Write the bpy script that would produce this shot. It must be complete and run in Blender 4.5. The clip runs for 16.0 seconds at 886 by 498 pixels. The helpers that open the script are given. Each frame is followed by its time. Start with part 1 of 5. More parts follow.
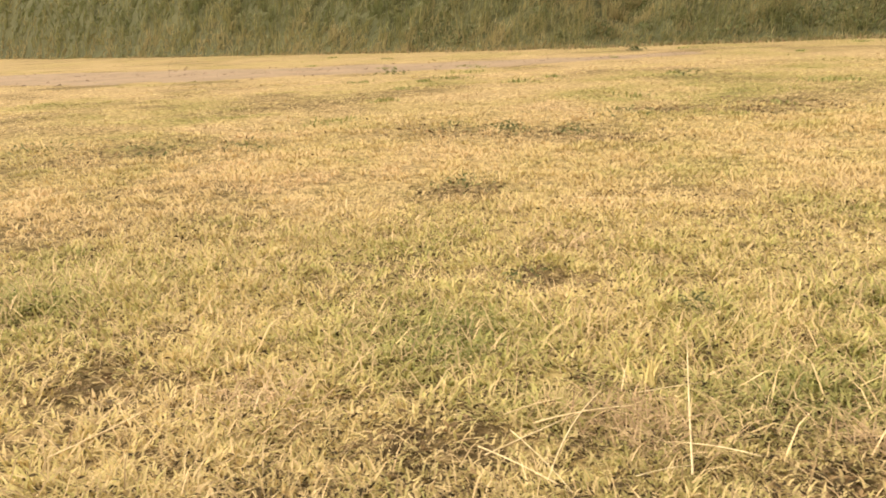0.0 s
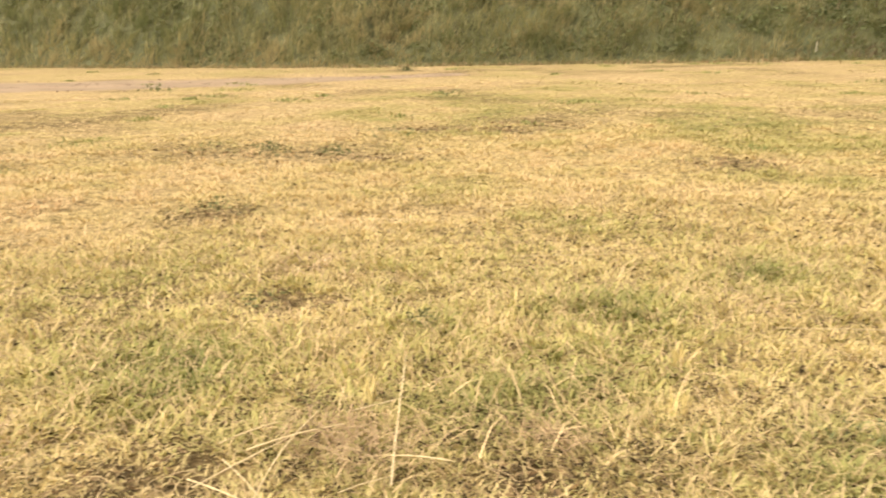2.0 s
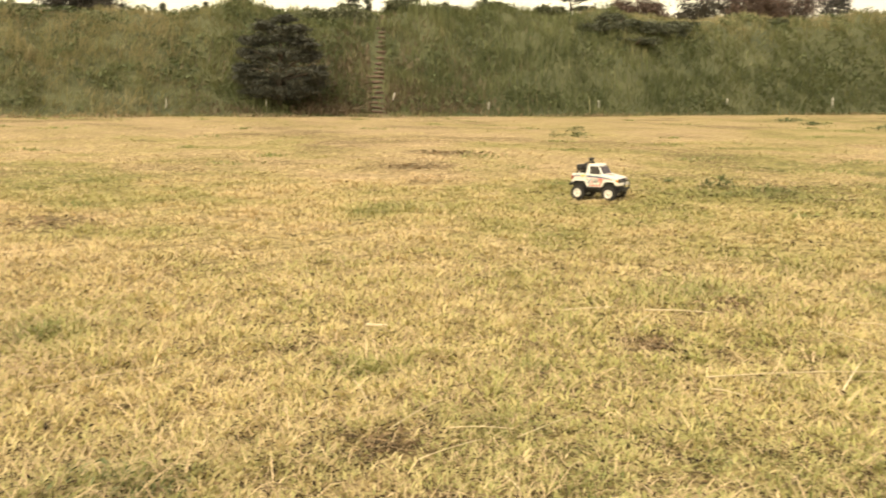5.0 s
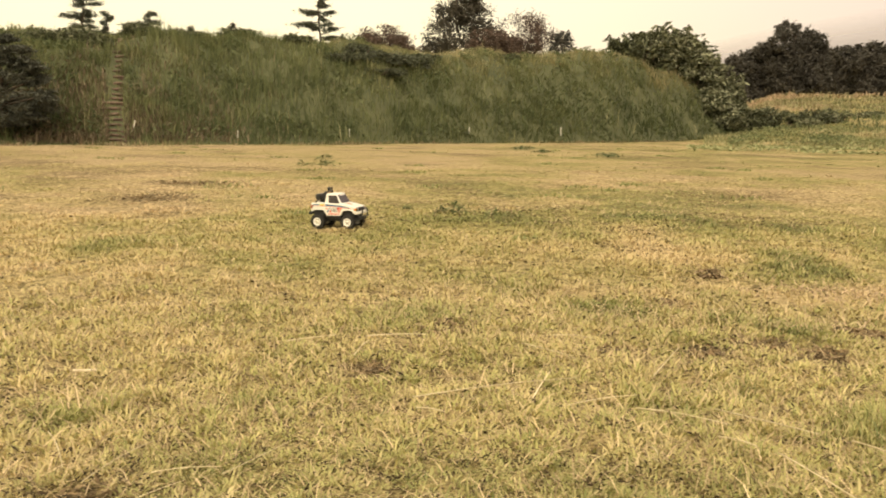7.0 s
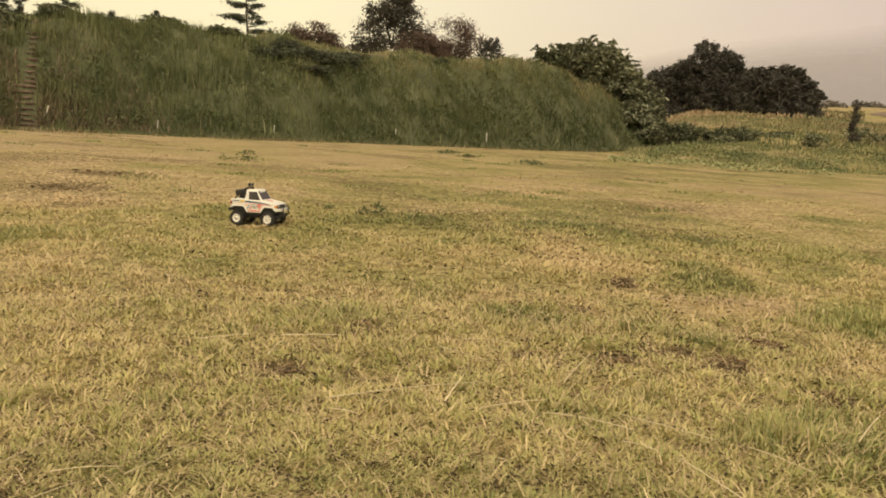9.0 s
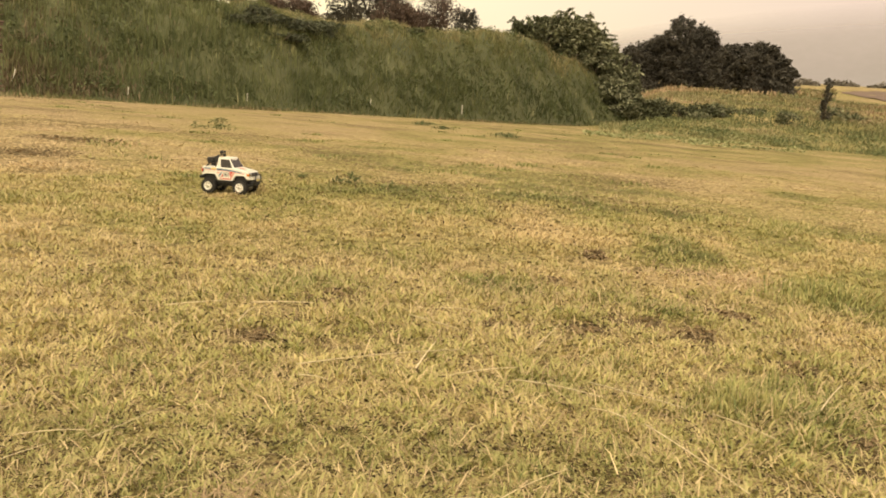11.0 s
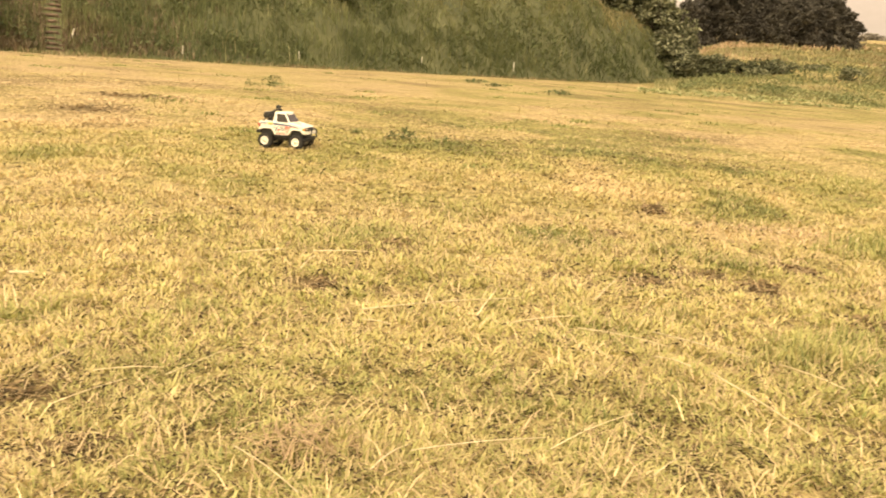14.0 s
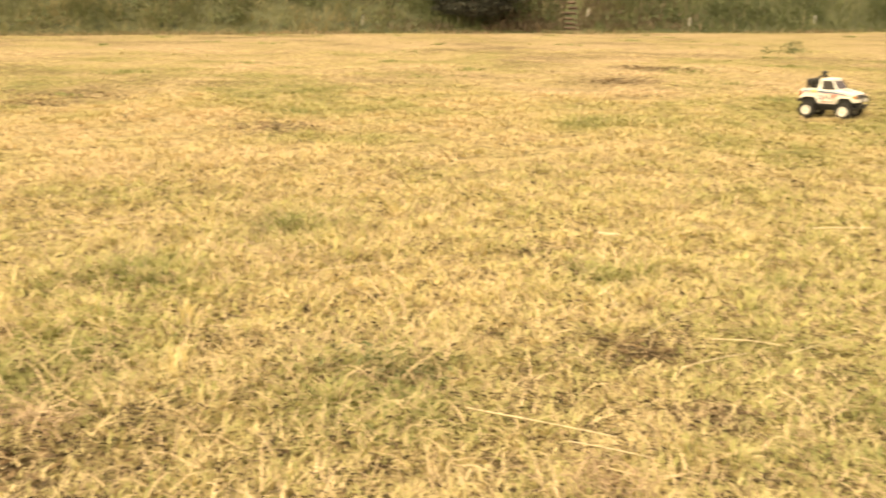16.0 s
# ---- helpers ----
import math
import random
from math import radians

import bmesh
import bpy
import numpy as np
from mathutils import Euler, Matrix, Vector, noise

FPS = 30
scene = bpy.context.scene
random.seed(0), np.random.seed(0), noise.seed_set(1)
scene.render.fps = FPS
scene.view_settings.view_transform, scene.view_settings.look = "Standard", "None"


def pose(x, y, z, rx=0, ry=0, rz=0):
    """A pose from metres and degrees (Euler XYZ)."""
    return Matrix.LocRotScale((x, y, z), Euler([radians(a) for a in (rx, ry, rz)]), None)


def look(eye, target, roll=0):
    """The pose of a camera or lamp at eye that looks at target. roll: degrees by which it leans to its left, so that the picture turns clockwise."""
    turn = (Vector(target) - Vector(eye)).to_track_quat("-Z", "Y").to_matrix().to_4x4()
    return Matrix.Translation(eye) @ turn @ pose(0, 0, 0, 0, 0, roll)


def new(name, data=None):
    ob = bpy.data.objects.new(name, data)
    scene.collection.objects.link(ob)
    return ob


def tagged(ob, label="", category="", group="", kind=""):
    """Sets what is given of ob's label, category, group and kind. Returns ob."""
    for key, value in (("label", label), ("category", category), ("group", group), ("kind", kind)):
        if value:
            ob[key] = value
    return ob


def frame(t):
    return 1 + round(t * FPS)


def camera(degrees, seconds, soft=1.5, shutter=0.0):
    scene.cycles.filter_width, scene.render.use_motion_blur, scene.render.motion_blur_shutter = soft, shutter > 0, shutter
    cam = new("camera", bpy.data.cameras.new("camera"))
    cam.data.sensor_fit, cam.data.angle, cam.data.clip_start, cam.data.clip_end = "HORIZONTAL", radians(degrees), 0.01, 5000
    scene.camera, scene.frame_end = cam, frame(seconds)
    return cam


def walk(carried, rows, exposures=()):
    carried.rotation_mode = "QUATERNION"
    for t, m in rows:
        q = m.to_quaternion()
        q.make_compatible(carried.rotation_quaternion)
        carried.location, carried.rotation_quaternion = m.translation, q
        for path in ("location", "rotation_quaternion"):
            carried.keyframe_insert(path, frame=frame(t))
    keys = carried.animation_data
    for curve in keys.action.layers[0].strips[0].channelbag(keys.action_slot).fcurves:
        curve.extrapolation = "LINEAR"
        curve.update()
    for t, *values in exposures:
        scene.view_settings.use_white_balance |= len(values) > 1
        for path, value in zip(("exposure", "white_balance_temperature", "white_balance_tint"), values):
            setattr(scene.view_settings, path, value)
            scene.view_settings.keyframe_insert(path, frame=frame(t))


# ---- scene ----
cam = camera(56.15, 16.0, soft=1.8, shutter=0.3)

# seconds, eye x, y, z, yaw to the left of +y, pitch, roll
PATH = [
    (0.0, -0.418, -0.131, 0.630, 56.50, -14.79, -2.83),
    (0.5, -0.396, -0.128, 0.637, 54.92, -15.00, -2.92),
    (1.0, -0.375, -0.105, 0.640, 51.66, -14.41, -2.77),
    (1.5, -0.348, -0.080, 0.644, 47.78, -14.10, -2.40),
    (2.0, -0.303, -0.057, 0.652, 41.38, -14.16, -1.24),
    (2.5, -0.251, -0.035, 0.658, 34.29, -13.49, -0.50),
    (3.0, -0.199, -0.010, 0.656, 28.10, -12.53, -0.97),
    (3.5, -0.149, -0.003, 0.660, 20.67, -12.32, -0.38),
    (4.0, -0.096, 0.005, 0.663, 13.68, -11.99, 0.22),
    (4.5, -0.046, 0.008, 0.664, 6.94, -11.42, 0.29),
    (5.0, 0.001, 0.001, 0.666, 0.00, -10.76, 0.56),
    (5.2, 0.022, 0.003, 0.662, -2.38, -10.47, 0.44),
    (7.3, 0.122, -0.061, 0.690, -17.94, -8.43, 1.40),
    (7.5, 0.124, -0.058, 0.691, -18.69, -8.29, 1.70),
    (8.0, 0.124, -0.064, 0.694, -20.16, -8.11, 2.53),
    (8.5, 0.124, -0.061, 0.692, -21.22, -8.01, 3.06),
    (9.0, 0.126, -0.069, 0.691, -21.97, -8.33, 3.70),
    (11.5, 0.134, -0.072, 0.676, -24.43, -10.59, 5.08),
    (12.0, 0.139, -0.078, 0.673, -25.00, -11.11, 5.61),
    (12.5, 0.146, -0.080, 0.666, -25.37, -11.56, 5.58),
    (13.0, 0.139, -0.083, 0.662, -24.91, -12.19, 5.16),
    (13.5, 0.126, -0.078, 0.655, -23.29, -12.62, 4.61),
    (14.0, 0.104, -0.062, 0.645, -20.67, -13.10, 4.36),
    (14.5, 0.063, -0.041, 0.631, -15.49, -14.23, 3.74),
    (15.0, 0.004, -0.013, 0.615, -7.88, -15.69, 2.67),
    (15.5, -0.069, 0.017, 0.604, 1.44, -16.25, 1.43),
    (16.0, -0.154, 0.033, 0.605, 12.57, -16.18, 0.11),]


def held(x, y, z, yaw, pitch, roll):
    return Matrix.Translation((x, y, z)) @ pose(0, 0, 0, 0, 0, yaw) @ pose(0, 0, 0, 90 + pitch) @ pose(0, 0, 0, 0, 0, roll)


walk(cam, [(t, held(*r)) for t, *r in PATH],
     exposures=[(0.0, 0.51, 6700, 12), (2.0, 0.67, 6500, 12), (3.5, 0.60, 6500, 12), (5.2, 0.45, 6550, 11), (7.3, 0.08, 6700, 11), (9.0, -0.27, 6720, 11),
                (11.3, 0.11, 7050, 12), (12.5, 0.34, 7350, 13), (13.5, 0.56, 7500, 13), (14.5, 0.70, 7550, 14), (16.0, 0.71, 7350, 13)])

# ---- light: a bright, warm overcast evening ----
SUN_EL, SUN_AZ = radians(48), radians(-150)
world = bpy.data.worlds.new("overcast_sky")
scene.world = world
world.use_nodes = True
wn, wl = world.node_tree.nodes, world.node_tree.links
wn.clear()
sky = wn.new("ShaderNodeTexSky")
sky.sky_type, sky.sun_disc = "NISHITA", False
sky.sun_elevation, sky.sun_rotation = SUN_EL, SUN_AZ
sky.air_density, sky.dust_density = 1.5, 4.0
bg_sky = wn.new("ShaderNodeBackground")
bg_sky.inputs["Strength"].default_value = 0.03
wl.new(sky.outputs[0], bg_sky.inputs["Color"])
wco = wn.new("ShaderNodeTexCoord")
wsep = wn.new("ShaderNodeSeparateXYZ")
wl.new(wco.outputs["Generated"], wsep.inputs[0])
wramp = wn.new("ShaderNodeValToRGB")        # veil of cloud: cream to the west, rosier grey to the east
wramp.color_ramp.elements[0].position, wramp.color_ramp.elements[0].color = 0.60, (1.11, 0.975, 0.62, 1)
wramp.color_ramp.elements[1].position, wramp.color_ramp.elements[1].color = 0.87, (0.77, 0.59, 0.48, 1)
wmap = wn.new("ShaderNodeMapRange")
wmap.inputs["From Min"].default_value, wmap.inputs["From Max"].default_value = -1, 1
wl.new(wsep.outputs["X"], wmap.inputs["Value"])
wl.new(wmap.outputs[0], wramp.inputs[0])
wnoise = wn.new("ShaderNodeTexNoise")
wnoise.inputs["Scale"].default_value, wnoise.inputs["Detail"].default_value = 2.2, 5
wl.new(wco.outputs["Generated"], wnoise.inputs["Vector"])
wmix = wn.new("ShaderNodeMix")
wmix.data_type, wmix.blend_type = "RGBA", "SOFT_LIGHT"
wmix.inputs[0].default_value = 0.25
wl.new(wramp.outputs[0], wmix.inputs[6])
wl.new(wnoise.outputs[0], wmix.inputs[7])
bg_cloud = wn.new("ShaderNodeBackground")
bg_cloud.inputs["Strength"].default_value = 1.0
wl.new(wmix.outputs[2], bg_cloud.inputs["Color"])
wadd = wn.new("ShaderNodeAddShader")
wl.new(bg_sky.outputs[0], wadd.inputs[0])
wl.new(bg_cloud.outputs[0], wadd.inputs[1])
wout = wn.new("ShaderNodeOutputWorld")
wl.new(wadd.outputs[0], wout.inputs[0])

sun_data = bpy.data.lights.new("sun", "SUN")
sun_data.energy, sun_data.angle, sun_data.color = 2.2, radians(22), (1.0, 0.88, 0.68)
sun = new("sun", sun_data)
sun.matrix_world = look((math.sin(SUN_AZ) * 40 * math.cos(SUN_EL), math.cos(SUN_AZ) * 40 * math.cos(SUN_EL), 40 * math.sin(SUN_EL)), (0, 0, 0))

# ---- materials ----


def surface(name, dark, light, scale=8.0, rough=0.8, bump=0.0, fine=60.0, metal=0.0, random_by="", spread=0.25, sheen=0.0):
    """A two-scale surface: broad blotches between two colours, fine grain, relief."""
    m = bpy.data.materials.new(name)
    m.use_nodes = True
    n, l = m.node_tree.nodes, m.node_tree.links
    bsdf = n["Principled BSDF"]
    bsdf.inputs["Roughness"].default_value, bsdf.inputs["Metallic"].default_value = rough, metal
    co = n.new("ShaderNodeTexCoord")
    a, b = n.new("ShaderNodeTexNoise"), n.new("ShaderNodeTexNoise")
    a.inputs["Scale"].default_value, a.inputs["Detail"].default_value = scale, 4
    b.inputs["Scale"].default_value, b.inputs["Detail"].default_value = fine, 3
    for t in (a, b):
        l.new(co.outputs["Object"], t.inputs["Vector"])
    add = n.new("ShaderNodeMath")
    add.operation, add.inputs[1].default_value = "MULTIPLY_ADD", 0.55
    l.new(b.outputs[0], add.inputs[0])
    half = n.new("ShaderNodeMath")
    half.operation, half.inputs[1].default_value = "MULTIPLY", 0.55
    l.new(a.outputs[0], half.inputs[0])
    l.new(half.outputs[0], add.inputs[2])
    ramp = n.new("ShaderNodeValToRGB")
    ramp.color_ramp.elements[0].position, ramp.color_ramp.elements[0].color = 0.38, (*dark, 1)
    ramp.color_ramp.elements[1].position, ramp.color_ramp.elements[1].color = 0.68, (*light, 1)
    l.new(add.outputs[0], ramp.inputs[0])
    colour = ramp.outputs[0]
    if random_by:
        if random_by == "island":
            src = n.new("ShaderNodeNewGeometry").outputs["Random Per Island"]
        else:
            src = n.new("ShaderNodeObjectInfo").outputs["Random"]
        mr = n.new("ShaderNodeMapRange")
        mr.inputs["To Min"].default_value, mr.inputs["To Max"].default_value = 1 - spread, 1 + spread
        l.new(src, mr.inputs["Value"])
        hsv = n.new("ShaderNodeHueSaturation")
        l.new(mr.outputs[0], hsv.inputs["Value"])
        l.new(colour, hsv.inputs["Color"])
        colour = hsv.outputs[0]
    l.new(colour, bsdf.inputs["Base Color"])
    if bump:
        bp = n.new("ShaderNodeBump")
        bp.inputs["Strength"].default_value, bp.inputs["Distance"].default_value = min(1.0, bump * 8), bump
        l.new(add.outputs[0], bp.inputs["Height"])
        l.new(bp.outputs[0], bsdf.inputs["Normal"])
    return m


def foliage(name, stops, spread=0.3, through_light=0.25, rough=0.65):
    """Leaves and blades: colour runs over the tone of each blade, brightness differs from blade to blade, some light passes through."""
    m = bpy.data.materials.new(name)
    m.use_nodes = True
    n, l = m.node_tree.nodes, m.node_tree.links
    bsdf = n["Principled BSDF"]
    bsdf.inputs["Roughness"].default_value = rough
    bsdf.inputs["Specular IOR Level"].default_value = 0.25
    tone = n.new("ShaderNodeAttribute")
    tone.attribute_name = "tone"
    ramp = n.new("ShaderNodeValToRGB")
    els = ramp.color_ramp.elements
    while len(els) < len(stops):
        els.new(0.5)
    for e, (p, c) in zip(els, stops):
        e.position, e.color = p, (*c, 1)
    l.new(tone.outputs["Fac"], ramp.inputs[0])
    geo = n.new("ShaderNodeNewGeometry")
    mr = n.new("ShaderNodeMapRange")
    mr.inputs["To Min"].default_value, mr.inputs["To Max"].default_value = 1 - spread, 1 + spread
    l.new(geo.outputs["Random Per Island"], mr.inputs["Value"])
    hsv = n.new("ShaderNodeHueSaturation")
    l.new(mr.outputs[0], hsv.inputs["Value"])
    l.new(ramp.outputs[0], hsv.inputs["Color"])
    l.new(hsv.outputs[0], bsdf.inputs["Base Color"])
    tr = n.new("ShaderNodeBsdfTranslucent")
    l.new(hsv.outputs[0], tr.inputs["Color"])
    mix = n.new("ShaderNodeMixShader")
    mix.inputs[0].default_value = through_light
    l.new(bsdf.outputs[0], mix.inputs[1])
    l.new(tr.outputs[0], mix.inputs[2])
    l.new(mix.outputs[0], n["Material Output"].inputs[0])
    return m


LAWN = [(0.0, (0.20, 0.225, 0.086)), (0.33, (0.45, 0.425, 0.17)), (0.62, (0.665, 0.55, 0.29)), (1.0, (0.75, 0.585, 0.37))]


def lawn_ground(name, dark, light):
    """Thatch between the blades: the lawn's own colours, matted and duller, broken by bare earth that near by also
    stands for shade.
    """
    m = bpy.data.materials.new(name)
    m.use_nodes = True
    n, l = m.node_tree.nodes, m.node_tree.links
    bsdf = n["Principled BSDF"]
    bsdf.inputs["Roughness"].default_value = 0.95
    bsdf.inputs["Specular IOR Level"].default_value = 0.1
    co = n.new("ShaderNodeTexCoord")
    tone, bare = n.new("ShaderNodeAttribute"), n.new("ShaderNodeAttribute")
    tone.attribute_name, bare.attribute_name = "tone", "bare"
    waves = []
    for scale in (5.0, 28.0, 110.0):
        t = n.new("ShaderNodeTexNoise")
        t.inputs["Scale"].default_value, t.inputs["Detail"].default_value = scale, 4
        l.new(co.outputs["Object"], t.inputs["Vector"])
        waves.append(t.outputs[0])

    def maths(op, a, b):
        k = n.new("ShaderNodeMath")
        k.operation = op
        for i, v in enumerate((a, b)):
            if isinstance(v, (int, float)):
                k.inputs[i].default_value = v
            else:
                l.new(v, k.inputs[i])
        return k.outputs[0]

    grain = maths("ADD", maths("MULTIPLY", waves[1], 0.55), maths("MULTIPLY", waves[2], 0.45))
    t = maths("ADD", tone.outputs["Fac"], maths("MULTIPLY", maths("SUBTRACT", maths("ADD", waves[0], waves[1]), 1.0), 0.55))
    ramp = n.new("ShaderNodeValToRGB")
    els = ramp.color_ramp.elements
    els.new(0.5), els.new(0.6)
    for e, (p, c) in zip(els, LAWN):
        e.position, e.color = p, (*[v * k for v, k in zip(c, (0.73, 0.705, 0.65))], 1)
    l.new(t, ramp.inputs[0])
    earth = n.new("ShaderNodeValToRGB")
    earth.color_ramp.elements[0].position, earth.color_ramp.elements[0].color = 0.35, (*dark, 1)
    earth.color_ramp.elements[1].position, earth.color_ramp.elements[1].color = 0.65, (*light, 1)
    l.new(grain, earth.inputs[0])
    gaps = n.new("ShaderNodeMapRange")
    gaps.inputs["From Min"].default_value, gaps.inputs["From Max"].default_value = 0.44, 0.58
    gaps.inputs["To Min"].default_value, gaps.inputs["To Max"].default_value = 0.75, 0.0
    l.new(grain, gaps.inputs["Value"])
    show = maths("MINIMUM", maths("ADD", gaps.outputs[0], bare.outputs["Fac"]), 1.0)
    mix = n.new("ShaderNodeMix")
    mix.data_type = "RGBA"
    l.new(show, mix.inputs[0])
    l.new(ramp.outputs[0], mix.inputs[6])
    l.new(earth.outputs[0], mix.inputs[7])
    l.new(mix.outputs[2], bsdf.inputs["Base Color"])
    bp = n.new("ShaderNodeBump")
    bp.inputs["Strength"].default_value, bp.inputs["Distance"].default_value = 0.8, 0.03
    l.new(grain, bp.inputs["Height"])
    l.new(bp.outputs[0], bsdf.inputs["Normal"])
    return m


M = {}
M["lawn_far"] = foliage("far_lawn_blades", [(p, (0.885 * c[0], 0.855 * c[1], 0.84 * c[2])) for p, c in LAWN], 0.08, 0.22)
M["crumbs"] = foliage("dark_crevice_flecks", [(0.0, (0.030, 0.022, 0.012)), (0.7, (0.11, 0.078, 0.04)), (1.0, (0.26, 0.17, 0.09))], 0.3, 0.05, 0.9)
M["leaf_weed"] = foliage("weed_leaves", [(0.0, (0.075, 0.095, 0.042)), (0.6, (0.17, 0.19, 0.085)), (1.0, (0.34, 0.32, 0.16))], 0.3, 0.2)
M["pine_brown"] = foliage("dull_pine_needles", [(0.0, (0.043, 0.046, 0.036)), (1.0, (0.105, 0.107, 0.080))], 0.25, 0.14)
M["lawn"] = foliage("lawn_blades", [(p, (0.99 * c[0], 1.00 * c[1], 0.945 * c[2])) for p, c in LAWN], 0.15, 0.2)
M["thatch"] = foliage("dead_blades", [(0.0, (0.28, 0.205, 0.115)), (0.5, (0.48, 0.37, 0.21)), (1.0, (0.72, 0.56, 0.35))], 0.25, 0.15)
M["lawn_near"] = foliage("dull_lawn_blades", [(p, (0.97 * c[0], 0.98 * c[1], 0.99 * c[2])) for p, c in LAWN], 0.16, 0.25)
M["bank_grass"] = foliage("bank_grass", [(0.0, (0.098, 0.122, 0.058)), (0.5, (0.208, 0.226, 0.105)), (0.8, (0.345, 0.325, 0.17)), (1.0, (0.46, 0.395, 0.235))], 0.2, 0.3)
M["reed"] = foliage("dry_reed", [(0.0, (0.15, 0.16, 0.075)), (0.45, (0.245, 0.215, 0.115)), (1.0, (0.40, 0.285, 0.19))], 0.2, 0.25)
M["leaf_dark"] = foliage("dark_leaves", [(0.0, (0.043, 0.040, 0.034)), (1.0, (0.098, 0.088, 0.072))], 0.3, 0.12)
M["leaf_mid"] = foliage("brown_green_leaves", [(0.0, (0.048, 0.044, 0.033)), (1.0, (0.125, 0.108, 0.080))], 0.35, 0.15)
M["leaf_pine"] = foliage("pine_needles", [(0.0, (0.046, 0.053, 0.036)), (1.0, (0.115, 0.122, 0.076))], 0.4, 0.15)
M["leaf_vine"] = foliage("vine_leaves", [(0.0, (0.030, 0.036, 0.019)), (0.6, (0.165, 0.170, 0.095)), (1.0, (0.40, 0.395, 0.27))], 0.4, 0.2)
M["leaf_brown"] = foliage("brown_twigs", [(0.0, (0.07, 0.05, 0.04)), (1.0, (0.18, 0.12, 0.09))], 0.35, 0.15)
M["leaf_pale"] = foliage("pale_leaves", [(0.0, (0.15, 0.18, 0.07)), (1.0, (0.42, 0.41, 0.22))], 0.3, 0.2)
M["leaf_haze_tint"] = foliage("haze_tinted_leaves", [(0.0, (0.15, 0.135, 0.115)), (1.0, (0.23, 0.205, 0.175))], 0.2, 0.1)
M["straw"] = foliage("straw", [(0.0, (0.50, 0.38, 0.17)), (1.0, (0.80, 0.64, 0.34))], 0.2, 0.2)
M["soil"] = lawn_ground("thatch_soil", (0.06, 0.044, 0.023), (0.225, 0.165, 0.085))
M["bank_soil"] = surface("bank_soil", (0.052, 0.060, 0.027), (0.105, 0.108, 0.050), 0.9, 0.95, 0.05, 9)
M["gravel_bed"] = surface("gravel_bed", (0.175, 0.122, 0.086), (0.315, 0.228, 0.164), 1.4, 0.95, 0.02, 40)
M["stone"] = surface("stone", (0.20, 0.145, 0.115), (0.36, 0.265, 0.21), 20, 0.85, 0.004, 120, random_by="island", spread=0.35)
M["bark"] = surface("bark", (0.035, 0.026, 0.018), (0.11, 0.08, 0.055), 6, 0.9, 0.02, 40)
M["log"] = surface("log_wood", (0.080, 0.052, 0.038), (0.17, 0.112, 0.082), 7, 0.85, 0.01, 60, random_by="object", spread=0.25)
M["litter"] = foliage("dead_leaf", [(0.0, (0.10, 0.072, 0.040)), (1.0, (0.30, 0.205, 0.11))], 0.35, 0.1)
M["brush"] = foliage("dead_brush", [(0.0, (0.13, 0.10, 0.066)), (1.0, (0.26, 0.20, 0.13))], 0.35, 0.15)
M["plough"] = surface("ploughed_earth", (0.10, 0.064, 0.048), (0.20, 0.132, 0.10), 0.4, 0.95, 0.05, 5)
M["tread"] = surface("trodden_earth", (0.075, 0.050, 0.037), (0.15, 0.10, 0.073), 5, 0.95, 0.01, 60)
M["white_stake"] = surface("weathered_white_paint", (0.50, 0.46, 0.38), (0.78, 0.74, 0.66), 12, 0.7, 0.002, 90)
M["ridge"] = surface("haze_painted_ridge", (0.250, 0.234, 0.25), (0.268, 0.250, 0.27), 0.004, 1.0, 0, 0.03)
M["far_field"] = surface("far_field", (0.20, 0.16, 0.09), (0.42, 0.34, 0.18), 0.02, 1.0, 0, 0.3)

# ---- shared geometry tools ----
RNG = np.random.RandomState(7)
TABLE = RNG.rand(512, 512)


def vnoise(x, y, size):
    """Smooth value noise, 0 to 1, with cells of the given size in metres."""
    x, y = np.asarray(x, float) / size + 91.3, np.asarray(y, float) / size + 47.7
    i, j = np.floor(x).astype(int), np.floor(y).astype(int)
    u, v = x - i, y - j
    u, v = u * u * (3 - 2 * u), v * v * (3 - 2 * v)
    g = lambda a, b: TABLE[a % 512, b % 512]
    return (g(i, j) * (1 - u) + g(i + 1, j) * u) * (1 - v) + (g(i, j + 1) * (1 - u) + g(i + 1, j + 1) * u) * v


def step(lo, hi, x):
    t = np.clip((np.asarray(x, float) - lo) / (hi - lo), 0, 1)
    return t * t * (3 - 2 * t)


def fast_mesh(name, verts, polys, mat, tone=None, smooth=False):
    """A mesh from arrays: verts (N,3); polys, a list of (M,k) index arrays."""
    me = bpy.data.meshes.new(name)
    verts = np.asarray(verts, np.float32)
    me.vertices.add(len(verts))
    me.vertices.foreach_set("co", verts.ravel())
    loops = np.concatenate([p.ravel() for p in polys]).astype(np.int32)
    totals = np.concatenate([np.full(len(p), p.shape[1]) for p in polys]).astype(np.int32)
    starts = np.r_[0, np.cumsum(totals)[:-1]].astype(np.int32)
    me.loops.add(len(loops))
    me.loops.foreach_set("vertex_index", loops)
    me.polygons.add(len(totals))
    me.polygons.foreach_set("loop_start", starts)
    me.polygons.foreach_set("loop_total", totals)
    if smooth:
        me.polygons.foreach_set("use_smooth", np.ones(len(totals), bool))
    if tone is not None:
        at = me.attributes.new("tone", "FLOAT", "POINT")
        at.data.foreach_set("value", np.asarray(tone, np.float32))
    me.materials.append(mat)
    me.update(calc_edges=True)
    return me


